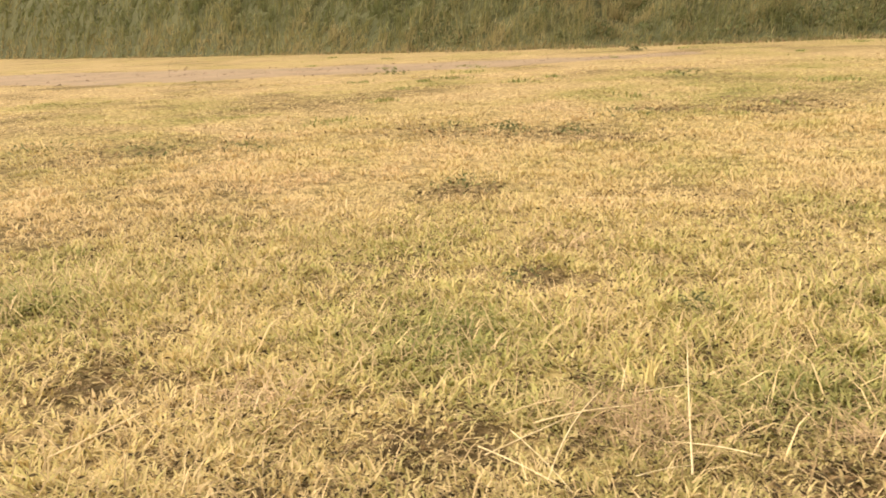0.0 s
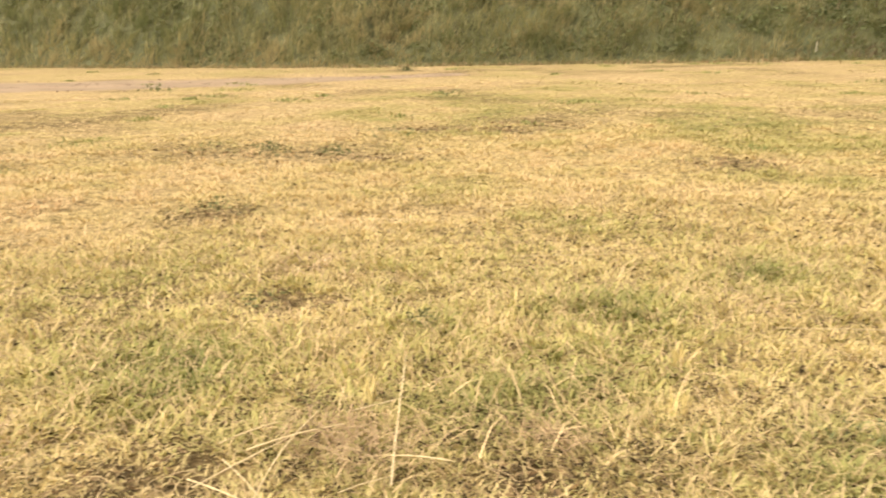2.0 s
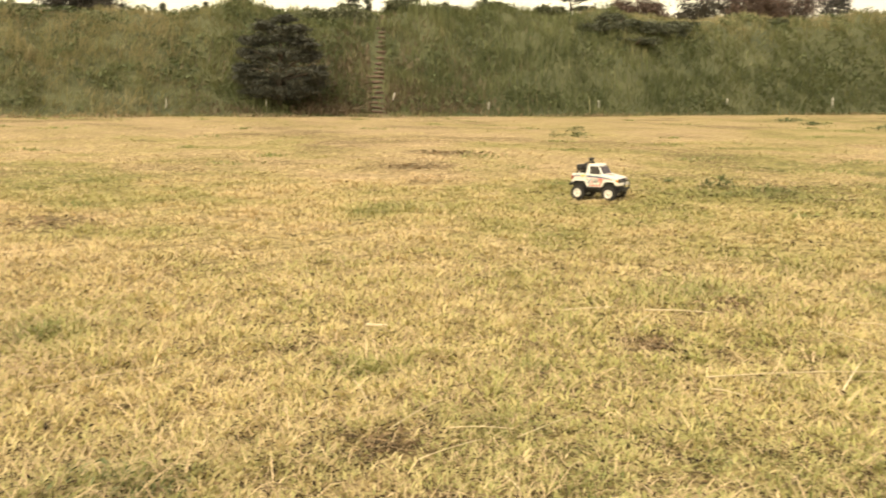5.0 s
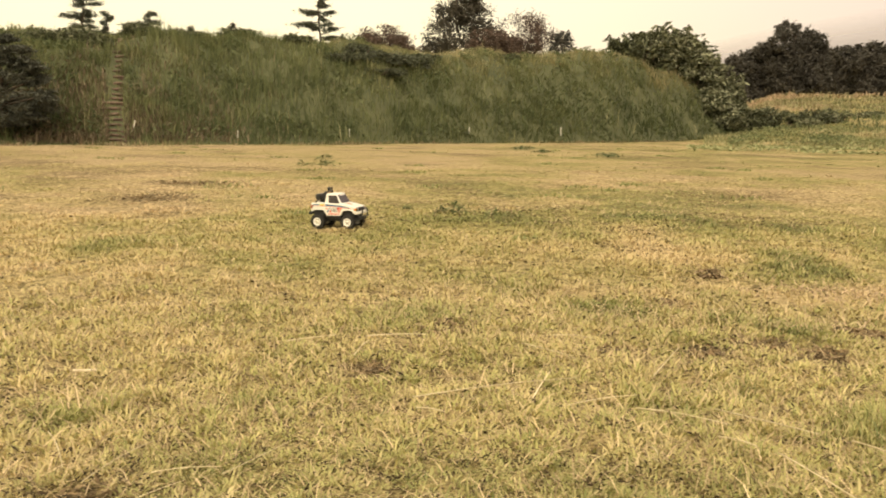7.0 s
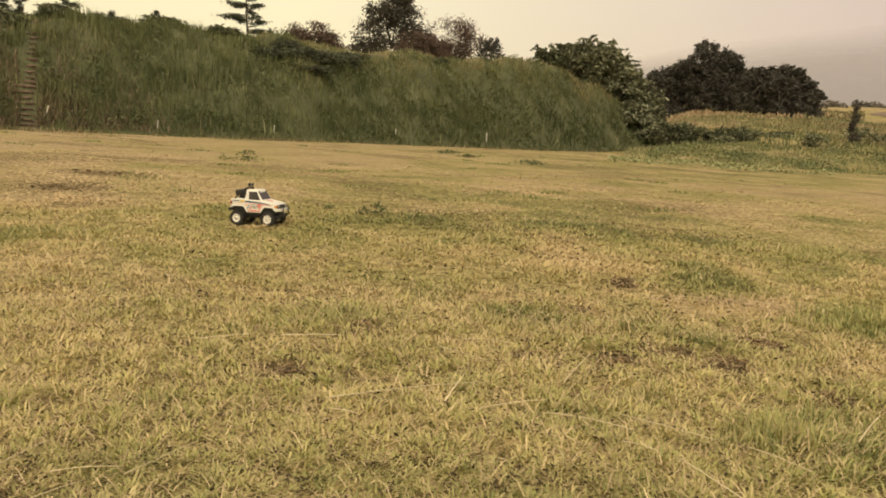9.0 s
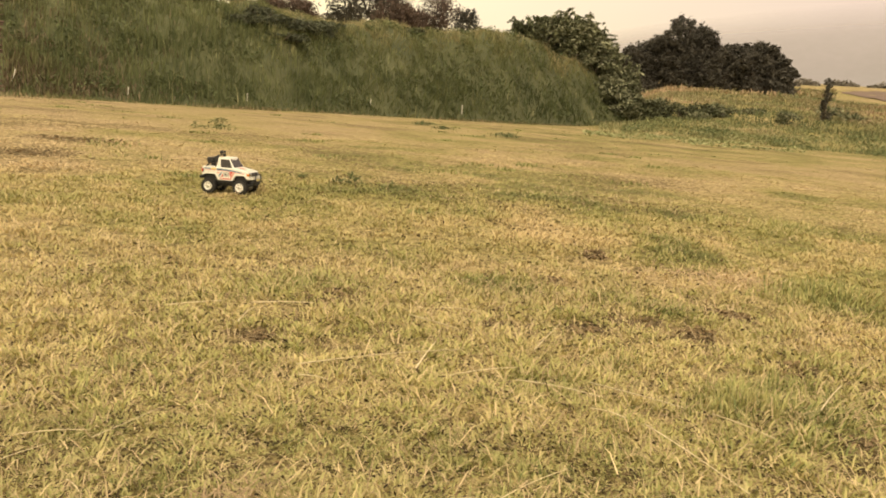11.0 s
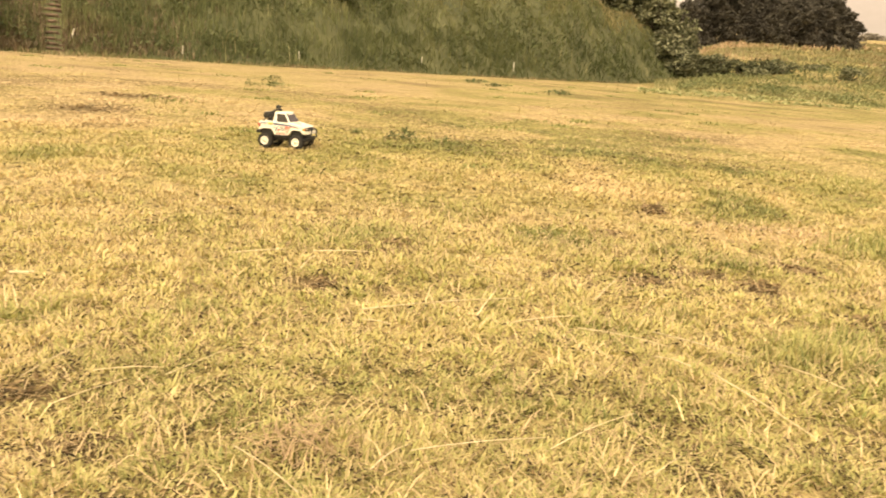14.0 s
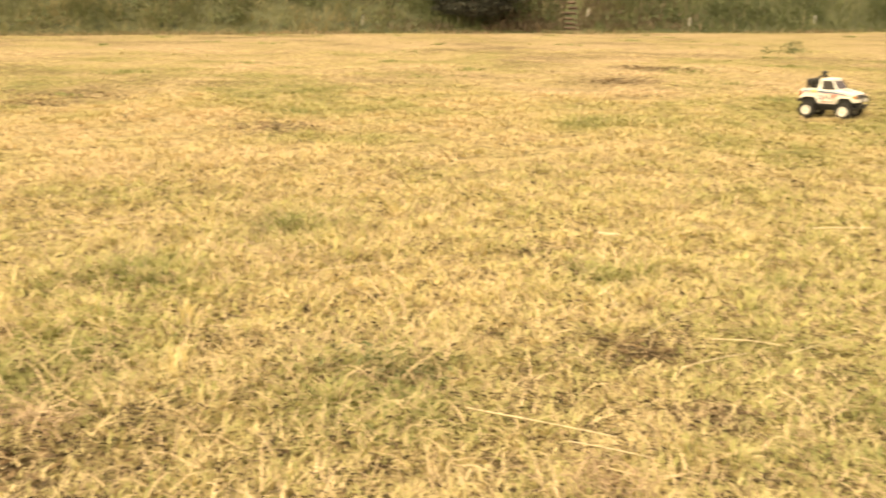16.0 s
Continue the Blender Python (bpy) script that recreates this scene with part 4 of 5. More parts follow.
def shrub(name, az, s, w, h, leaf, n, size, label, flat=0.3, slim=0.5, lobes=5, tone=(0, 1)):
    x, y = (float(v) for v in xy(az, float(foot(az)) + s * RUN))
    z = float(max(bank_z(x, y), field_z(x, y))) - 0.05
    ob = new(name)
    ob.location = (x, y, z)
    tagged(ob, label, "bush")
    bm = bmesh.new()
    for k in range(4):
        a = k * 1.6 + 0.4
        tube(bm, [(0, 0, 0), (w * 0.15 * math.cos(a), w * 0.15 * math.sin(a), h * 0.3), (w * 0.33 * math.cos(a), w * 0.2 * math.sin(a), h * 0.65)], [0.03, 0.022, 0.008], 5)
    part("stem", bm, M["bark"], ob, "", True)
    wide = 1.0 if lobes < 8 else 0.62
    ls = [(random.uniform(-0.5, 0.5) * w * 0.7, random.uniform(-0.4, 0.4) * w * 0.4, h * random.uniform(0.25, 0.7), wide * w * random.uniform(0.22, 0.34), wide * w * 0.25, wide * h * random.uniform(0.25, 0.4)) for _ in range(lobes)]
    if name == "creeper_bush":      # shoots that stand out of the tangle
        p = [crown_points(n, ls)]
        for _ in range(9):
            c = random.choice(ls)
            a, far = random.uniform(0, 6.28), random.uniform(0.3, 0.85)
            t = np.linspace(0, 1, 22)
            q = np.stack([c[0] + c[3] * 0.6 * math.cos(a) + far * t * math.cos(a), c[1] + far * t * math.sin(a), c[2] + c[5] * 0.8 + far * (1.1 * t - 0.75 * t * t)], 1)
            p.append(q + RNG.normal(0, 0.035, q.shape))
        p = np.concatenate(p)
    else:
        p = crown_points(n, ls)
    crown = new("crown", leaf_cards("crown", p, size * RNG.uniform(0.6, 1.4, len(p)), RNG.uniform(*tone, len(p)), M[leaf], flat, slim))
    crown.parent = ob
    return ob


for az, s, w, h in ((11.2, 0.72, 1.7, 0.45), (13.4, 0.66, 2.0, 0.5), (9.6, 0.60, 1.3, 0.4), (12.4, 0.54, 1.5, 0.35), (14.9, 0.62, 1.0, 0.4), (10.6, 0.66, 1.6, 0.4), (12.6, 0.72, 1.9, 0.45), (14.2, 0.70, 1.8, 0.45), (15.3, 0.76, 1.2, 0.4)):
    shrub("creeping_pine", az, s, w, h, "leaf_pine", 1900, 0.08, "low dark spreading pine shrub on the bank", 0.5, 0.35, tone=(0.3, 1.0))
for az, s, w, h in ((-7.8, 0.82, 1.5, 0.5), (-6.2, 0.88, 1.6, 0.5), (-3.0, 0.86, 1.4, 0.5), (-1.2, 0.9, 1.6, 0.45), (0.8, 0.92, 1.5, 0.4), (-9.5, 0.85, 1.5, 0.5), (3.2, 1.0, 1.4, 0.45), (7.0, 0.82, 1.0, 0.4), (21.0, 0.8, 0.9, 0.3),
                   (-5.4, 0.72, 0.9, 0.45)):
    shrub("crest_shrub", az, s, w, h, "leaf_vine", 1400, 0.07, "green shrub along the bank's crest", 0.3, 0.5, tone=(0.05, 0.75))
# creeper-covered bushes over the end of the bank
for k in range(24):
    u = k / 23
    az = 29.6 + 7.1 * u + random.uniform(-0.5, 0.5)
    s = max(0.05, 1.13 - 1.05 * u**1.25 + random.uniform(-0.12, 0.22))
    shrub("creeper_bush", az, s, 2.4, 1.9 - 0.55 * u + 0.6 * math.sin(math.pi * min(1, max(0, (u - 0.1) / 0.75))), "leaf_vine", 2100, 0.14, "tangled creeper-covered bush at the end of the bank", 0.3, 0.6, 11, (0.05, 1.0))
for az, s, w, h in ((28.5, 1.05, 1.8, 1.2), (36.6, 0.02, 1.6, 0.9), (37.4, 0.1, 1.8, 0.7), (39.6, 0.25, 1.8, 0.5), (41.2, 0.32, 2.0, 0.5)):
    shrub("creeper_bush", az, s, w, h, "leaf_vine", 1300, 0.12, "low tangle of dark creeper", 0.3, 0.6, 6, (0, 0.6))

for k in range(9):
    az = 38 + 16 * ((k * 0.618) % 1)
    shrub("weed_clump", az, float(RNG.uniform(0.0, 1.0)) * 2.6 - 0.9, float(RNG.uniform(1.2, 2.6)), float(RNG.uniform(0.4, 0.8)), "leaf_vine", 700, 0.11, "dull green weed clump in the rough field", 0.3, 0.5, 4, (0.1, 0.9))

# leafy weeds among the grass of the bank
n = 54000
az, s = RNG.uniform(-60, 36, n), RNG.uniform(0.04, 1.0, n)
x, y = xy(az, foot(az) + s * RUN)
keep = (vnoise(x, y, 0.75) > 0.56) & (np.abs(az + 4.5) > 0.7) & (RNG.rand(n) < 0.4 + vnoise(x, y, 2.7))
x, y = x[keep], y[keep]
n = len(x)
p = np.stack([x, y, np.maximum(bank_z(x, y), field_z(x, y)) + RNG.uniform(0.06, 0.24, n)], 1)
tagged(new("bank_weeds", leaf_cards("bank_weeds", p, RNG.uniform(0.045, 0.10, n), (0.02 + 0.42 * vnoise(x, y, 1.7) + RNG.normal(0, 0.12, n)).clip(0, 1), M["leaf_weed"], 0.3, 0.6)),
       "leafy green weeds in the bank's grass", "weeds", kind="stuff")

# pale creeping leaves on the field's edge
n = 4200
az, r = RNG.uniform(33, 47, n), RNG.uniform(25, 33, n)
r = r + 0.12 * (az - 36)
x, y = xy(az, r)
keep = vnoise(x, y, 1.1) > 0.5
x, y = x[keep], y[keep]
p = np.stack([x, y, field_z(x, y) + RNG.uniform(0.02, 0.09, len(x))], 1)
tagged(new("creeping_weeds", leaf_cards("creeping_weeds", p, RNG.uniform(0.035, 0.085, len(x)), RNG.rand(len(x)), M["leaf_pale"], 0.6, 0.8)),
       "pale broad-leaved creeping weeds", "weeds", kind="stuff")

# ---- steps up the bank ----
stairs = tagged(new("bank_stairs"), "steep earth steps edged with rough logs", "stairs", kind="structure")
for k in range(25):
    s = 0.03 + 0.033 * k
    az = -4.75 + 0.03 * k + random.uniform(-0.06, 0.06)
    r = float(foot(az)) + s * RUN
    x, y = (float(v) for v in xy(az, r))
    z = float(bank_z(x, y))
    bm = bmesh.new()
    narrow = max(0.5, 1.3 - 0.055 * k)
    wl_, wr_ = 0.27 + random.uniform(-0.15, 0.05), 0.25 + random.uniform(-0.13, 0.05)
    wl_, wr_ = wl_ * narrow, wr_ * narrow
    tube(bm, [(-wl_, 0, random.uniform(-0.035, 0.02)), (0, -0.01, 0.005), (wr_, 0, random.uniform(-0.02, 0.035))], [q * random.uniform(0.75, 1.1) for q in (0.034, 0.038, 0.032)], 8)
    lg = part("log_step", bm, M["log"], stairs, "", True)
    lg.location, lg.rotation_euler = (x, y, z + 0.035), (0, 0, radians(-az + random.uniform(-3, 3)))
    bm = bmesh.new()
    box(bm, -0.26 * narrow, 0.26 * narrow, -0.01, 0.20, -0.10, 0.025, 0.02)
    tr = part("tread", bm, M["tread"], stairs, "bare trodden earth")
    tr.location, tr.rotation_euler = (x, y, z), (0, 0, radians(-az))

# ---- marker stakes along the foot of the bank ----
for az, s, lean, h in ((-18.3, 0.06, 3, 0.2), (-11.9, 0.05, -3, 0.24), (-3.55, 0.08, 12, 0.30), (3.0, 0.06, 2, 0.18), (10.4, 0.07, -2, 0.18), (18.5, 0.07, 1, 0.24), (24.7, 0.07, -1, 0.3)):
    x, y = (float(v) for v in xy(az, float(foot(az)) + s * RUN))
    bm = bmesh.new()
    w = 0.014 * float(foot(az)) / 22
    tube(bm, [(0, 0, -0.15), (0, 0, h), (0, 0, h + 0.03)], [w, w, w * 0.4], 6)
    st = part("marker_stake", bm, M["white_stake"])
    st.location, st.rotation_euler = (x, y, float(bank_z(x, y))), (0, radians(lean), 0)
    tagged(st, "short weathered white stake at the bank's foot", "stake", "stakes along the bank")

# ---- far hills, with haze painted in ----
# haze is put into the grey colour; alpha thins out the upper rim
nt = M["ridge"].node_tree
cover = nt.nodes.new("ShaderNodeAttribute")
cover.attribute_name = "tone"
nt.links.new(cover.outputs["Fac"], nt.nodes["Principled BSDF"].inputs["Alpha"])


def ridge(name, az0, az1, r, tops, label, mat="ridge"):
    """A ridge with painted haze: a swelling strip of land seen far off, fading at its rim. tops: (bearing, elevation)
    knots.
    """
    a = np.linspace(az0, az1, 90)
    el = np.interp(a, [q[0] for q in tops], [q[1] for q in tops])
    el = np.convolve(np.pad(el, 4, "edge"), np.ones(9) / 9, "valid") + 0.10 * (vnoise(a, 0 * a, 1.3) - 0.5)
    rows = []
    thin = []
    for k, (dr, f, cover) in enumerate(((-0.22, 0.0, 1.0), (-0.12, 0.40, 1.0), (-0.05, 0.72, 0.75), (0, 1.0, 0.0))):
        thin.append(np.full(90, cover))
        x, y = xy(a, r * (1 + dr))
        rows.append(np.stack([x, y, -8 * (f == 0) + f * r * np.tan(np.radians(el))], 1))
    v = np.concatenate(rows)
    i, j = np.meshgrid(np.arange(3), np.arange(89), indexing="ij")
    q = np.stack([i * 90 + j, i * 90 + j + 1, (i + 1) * 90 + j + 1, (i + 1) * 90 + j], -1).reshape(-1, 4)[:, ::-1]
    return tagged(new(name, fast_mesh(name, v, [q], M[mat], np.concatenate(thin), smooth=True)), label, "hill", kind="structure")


ridge("backdrop_mountain", 20, 85, 3350, [(20, 1.0), (27, 3.2), (33, 5.4), (39, 6.5), (48, 7.8), (60, 9.0), (85, 10.0)], "mountain slope with evening haze painted into its grey and its faded rim")

# low hedges far out on the rising fields, haze mixed into their leaf colour
for az, r, w in ((46.2, 260, 7), (48.2, 300, 10), (51.0, 330, 16), (44.9, 210, 7)):
    n = 700
    t = RNG.uniform(-1, 1, n)
    p = np.stack([t * w / 2, RNG.normal(0, 0.8, n), np.abs(RNG.normal(0, 0.5, n)) * (1.5 - t**2)], 1)
    hedge = tagged(new("far_hedge", leaf_cards("far_hedge", p, RNG.uniform(0.4, 0.9, n), RNG.rand(n), M["leaf_haze_tint"], 0.2, 0.7)), "dull line of scrub on the far fields", "hedge", kind="stuff")
    x, y = (float(v) for v in xy(az, r))
    hedge.location, hedge.rotation_euler = (x, y, float(field_z(x, y))), (0, 0, radians(-az))

# ---- radio-controlled truck ----
M["t_white"] = surface("white_plastic_shell", (0.66, 0.62, 0.54), (0.80, 0.77, 0.70), 14, 0.32, 0.0, 160)
M["t_black"] = surface("black_plastic", (0.007, 0.007, 0.007), (0.02, 0.019, 0.018), 20, 0.5, 0.0, 150)
M["t_rubber"] = surface("tyre_rubber", (0.012, 0.011, 0.010), (0.034, 0.030, 0.025), 25, 0.85, 0.001, 150)
M["t_glass"] = surface("smoked_window", (0.020, 0.015, 0.012), (0.05, 0.036, 0.030), 10, 0.16, 0.0, 80)
M["t_red"] = surface("red_decal", (0.50, 0.045, 0.03), (0.62, 0.075, 0.05), 30, 0.4, 0.0, 200)
M["t_salmon"] = surface("faded_red_decal", (0.60, 0.24, 0.17), (0.70, 0.31, 0.23), 30, 0.4, 0.0, 200)
M["t_blue"] = surface("blue_decal", (0.02, 0.085, 0.17), (0.035, 0.15, 0.26), 30, 0.4, 0.0, 200)
M["t_yellow"] = surface("yellow_decal", (0.65, 0.45, 0.04), (0.75, 0.55, 0.08), 30, 0.4, 0.0, 200)
M["t_chrome"] = surface("chrome", (0.55, 0.53, 0.5), (0.7, 0.68, 0.64), 30, 0.2, 0.0, 150, metal=1.0)
M["t_grey"] = surface("grey_disc", (0.28, 0.24, 0.22), (0.38, 0.33, 0.31), 30, 0.6, 0.0, 150)
M["t_amber"] = surface("amber_lens", (0.5, 0.16, 0.02), (0.65, 0.25, 0.04), 30, 0.25, 0.0, 150)

truck = new("toy_truck")
tagged(truck, "white radio-controlled off-road truck with rally stickers, standing on the grass", "toy truck")
AXLE, HUB, HALF = 0.1075, 0.046, 0.083


def lathe(bm, profile, sides=28, cap=True):
    """Turns a profile of (radius, y) round the y axis."""
    rings = [[bm.verts.new((r * math.cos(t), y, r * math.sin(t))) for t in [2 * math.pi * k / sides for k in range(sides)]] for r, y in profile]
    for a, b in zip(rings, rings[1:]):
        for k in range(sides):
            bm.faces.new((a[k], b[k], b[(k + 1) % sides], a[(k + 1) % sides]))
    if cap:
        bm.faces.new(rings[0])
        bm.faces.new(rings[-1][::-1])
    bmesh.ops.recalc_face_normals(bm, faces=bm.faces)


def block(name, dims, mat, parent, label="", bevel=0.003):
    bm = bmesh.new()
    box(bm, *dims, bevel)
    return part(name, bm, M[mat], parent, label)


def rod(name, pts, r, mat, parent, label="", sides=8):
    bm = bmesh.new()
    tube(bm, pts, [r] * len(pts), sides)
    return part(name, bm, M[mat], parent, label, True)


# shell: the flank's outline with square-shouldered wheel arches, drawn through the width
ARCHES = {1: [(0.152, 0.098), (0.141, 0.113), (0.133, 0.118), (0.082, 0.118), (0.074, 0.113), (0.057, 0.083)],
          -1: [(-0.043, 0.083), (-0.060, 0.113), (-0.068, 0.120), (-0.128, 0.120), (-0.136, 0.116), (-0.152, 0.108)]}
outline = [(-0.154, 0.112), (-0.155, 0.158), (-0.149, 0.166), (-0.058, 0.166), (0.058, 0.163), (0.146, 0.145), (0.158, 0.140), (0.164, 0.130), (0.166, 0.106), (0.163, 0.096)]
outline += ARCHES[1] + ARCHES[-1]
bm = bmesh.new()
left = [bm.verts.new((x, HALF, z)) for x, z in outline]
right = [bm.verts.new((x, -HALF, z)) for x, z in outline]
bm.faces.new(left)
bm.faces.new(right[::-1])
for k in range(len(outline)):
    bm.faces.new((left[k], right[k], right[(k + 1) % len(outline)], left[(k + 1) % len(outline)]))
bmesh.ops.recalc_face_normals(bm, faces=bm.faces)
rims = [e for e in bm.edges if abs(e.verts[0].co.y - e.verts[1].co.y) < 1e-6 and min(v.co.z for v in e.verts) > 0.125]
bmesh.ops.bevel(bm, geom=rims, offset=0.006, segments=3, affect="EDGES", profile=0.5)
part("body", bm, M["t_white"], truck)
for sy in (-1, 1):
    for pts in ARCHES.values():
        rod("fender_lip", [(x, sy * (HALF + 0.0005), z + 0.002) for x, z in pts], 0.0034, "t_white", truck, sides=6)
# dark liners that close the wheel arches
for cx in (AXLE, -AXLE + 0.004):
    block("wheel_well", (cx - 0.044, cx + 0.040, -0.070, 0.070, 0.070, 0.1175), "t_black", truck)
# cabin
LOWER = [(-0.058, 0.079), (0.062, 0.079), (0.062, -0.079), (-0.058, -0.079)]
UPPER = [(-0.052, 0.066), (0.022, 0.064), (0.022, -0.064), (-0.052, -0.066)]
SILL, ROOF = 0.160, 0.226
bm = bmesh.new()
lo_ = [bm.verts.new((x, y, SILL)) for x, y in LOWER]
up_ = [bm.verts.new((x, y, ROOF)) for x, y in UPPER]
bm.faces.new(up_)
bm.faces.new(lo_[::-1])
for k in range(4):
    bm.faces.new((lo_[k], lo_[(k + 1) % 4], up_[(k + 1) % 4], up_[k]))
bmesh.ops.recalc_face_normals(bm, faces=bm.faces)
bmesh.ops.bevel(bm, geom=[e for e in bm.edges if max(v.co.z for v in e.verts) > 0.2], offset=0.007, segments=3, affect="EDGES", profile=0.5)
cabin = part("cabin", bm, M["t_white"], truck)


def cab_quad(k, corners):
    """Corners on cabin side k, given as (u, v): u along it, v up."""
    a, b = Vector((*LOWER[k], SILL)), Vector((*LOWER[(k + 1) % 4], SILL))
    c, d = Vector((*UPPER[k], ROOF)), Vector((*UPPER[(k + 1) % 4], ROOF))
    pts = [(a.lerp(b, u)).lerp(c.lerp(d, u), v) for u, v in corners]
    nrm = (pts[1] - pts[0]).cross(pts[3] - pts[0])
    if nrm.dot(Vector((pts[0].x, pts[0].y, 0))) < 0:
        nrm = -nrm
    return pts, nrm


for k, q, nm in ((1, ((0.07, 0.08), (0.93, 0.08), (0.93, 0.86), (0.07, 0.86)), "windscreen"), (0, ((0.24, 0.05), (0.92, 0.05), (0.93, 0.82), (0.26, 0.82)), "side_window"),
                 (2, ((0.08, 0.05), (0.76, 0.05), (0.74, 0.82), (0.07, 0.82)), "side_window"), (3, ((0.1, 0.2), (0.9, 0.2), (0.9, 0.82), (0.1, 0.82)), "rear_window")):
    pts, nrm = cab_quad(k, q)
    bm = bmesh.new()
    plate(bm, pts, nrm, 0.0012)
    part(nm, bm, M["t_glass"], cabin, "smoked dark window")
pts, nrm = cab_quad(1, ((0.25, 0.76), (0.78, 0.76), (0.78, 0.84), (0.25, 0.84)))
bm = bmesh.new()
plate(bm, [p + nrm.normalized() * 0.0014 for p in pts], nrm, 0.0006)
part("windscreen_sticker", bm, M["t_white"], cabin, "white sunstrip sticker")
# bonnet panel on the slope of the nose, with its stickers
TILT = math.atan2(0.018, 0.088)
bm = bmesh.new()
box(bm, -0.042, 0.038, -0.060, 0.060, -0.002, 0.0035, 0.003)
bonnet = part("bonnet", bm, M["t_white"], truck)
bonnet.location, bonnet.rotation_euler = (0.106, 0, 0.1535), (0, TILT, 0)
for pts, mat, label in (([(-0.034, -0.036), (0.004, -0.044), (0.012, -0.020), (-0.030, -0.004)], "t_salmon", "faded red bonnet sticker"),
                        ([(-0.030, 0.004), (0.010, -0.012), (0.014, -0.006), (-0.028, 0.012)], "t_salmon", "faded red bonnet sticker"),
                        ([(-0.030, 0.050), (0.026, 0.050), (0.026, 0.055), (-0.030, 0.055)], "t_blue", "dark lettering bar"),
                        ([(-0.030, -0.055), (0.026, -0.055), (0.026, -0.050), (-0.030, -0.050)], "t_blue", "dark lettering bar")):
    bm = bmesh.new()
    plate(bm, [(x, y, 0.0037) for x, y in pts], (0, 0, 1), 0.0005)
    part("bonnet_decal", bm, M[mat], bonnet, label)
# grille, lamps
grille = block("grille", (0.160, 0.168, -0.070, 0.070, 0.113, 0.137), "t_black", truck, "black radiator grille")
for z in (0.118, 0.1245, 0.131):
    block("slat", (0.167, 0.1705, -0.044, 0.044, z - 0.0013, z + 0.0013), "t_grey" if z == 0.1245 else "t_black", grille, bevel=0.0005)
for sy in (-1, 1):
    bm = bmesh.new()
    bmesh.ops.create_uvsphere(bm, u_segments=16, v_segments=8, radius=0.0105, matrix=Matrix.Translation((0.168, sy * 0.057, 0.125)) @ Matrix.Diagonal((0.45, 1, 1, 1)))
    part("headlight", bm, M["t_chrome"], truck, "round chromed headlamp", True)
    block("corner_lamp", (0.150, 0.1675, sy * 0.0785 - 0.006, sy * 0.0785 + 0.006, 0.118, 0.132), "t_amber", truck, "amber corner indicator", 0.002)
    block("tail_light", (-0.1575, -0.148, sy * 0.078 - 0.006, sy * 0.078 + 0.006, 0.128, 0.152), "t_red", truck, "dark red tail lamp", 0.002)
    bm = bmesh.new()
    plate(bm, [(-0.150, sy * HALF, 0.128), (-0.143, sy * HALF, 0.128), (-0.143, sy * HALF, 0.150), (-0.150, sy * HALF, 0.150)], (0, sy, 0), 0.0008)
    part("tail_light", bm, M["t_black"], truck, "dark side of the tail lamp")
# chassis, bumpers, bull bar
block("chassis", (-0.150, 0.150, -0.045, 0.045, 0.046, 0.074), "t_black", truck, bevel=0.005)
block("gearbox", (-0.135, -0.080, -0.030, 0.030, 0.034, 0.062), "t_black", truck, bevel=0.008)
block("sill_tray", (-0.052, 0.060, -0.079, 0.079, 0.066, 0.082), "t_black", truck, bevel=0.004)
block("front_bumper", (0.150, 0.174, -0.081, 0.081, 0.093, 0.110), "t_white", truck, "white front bumper", 0.004)
block("rear_bumper", (-0.172, -0.148, -0.086, 0.086, 0.088, 0.106), "t_black", truck, bevel=0.004)
bm = bmesh.new()
plate(bm, [(0.130, -0.060, 0.062), (0.184, -0.050, 0.068), (0.184, 0.050, 0.068), (0.130, 0.060, 0.062)], (0, 0, -1), 0.012)
part("skid_plate", bm, M["t_black"], truck)
bull = new("bull_bar", None)
bull.parent = truck
for sy in (-1, 1):
    rod("upright", [(0.150, sy * 0.040, 0.072), (0.186, sy * 0.042, 0.074), (0.194, sy * 0.042, 0.084), (0.195, sy * 0.041, 0.116), (0.190, sy * 0.036, 0.127)], 0.0044, "t_black", bull)
rod("crossbar", [(0.190, -0.037, 0.1265), (0.192, 0, 0.128), (0.190, 0.037, 0.1265)], 0.0042, "t_black", bull)
rod("crossbar", [(0.178, -0.076, 0.078), (0.192, -0.056, 0.078), (0.195, 0, 0.078), (0.192, 0.056, 0.078), (0.178, 0.076, 0.078)], 0.0042, "t_black", bull)
for y in (-0.064, -0.018, 0.018, 0.064):
    block("fog_lamp", (0.176, 0.187, y - 0.0115, y + 0.0115, 0.094, 0.112), "t_white", truck, "square fog lamp with a white cover", 0.003)
rod("aerial", [(0.190, 0.06, 0.072), (0.199, -0.02, 0.073), (0.212, -0.125, 0.079)], 0.0018, "t_black", truck, "thin aerial rod tied along the bumper", 6)
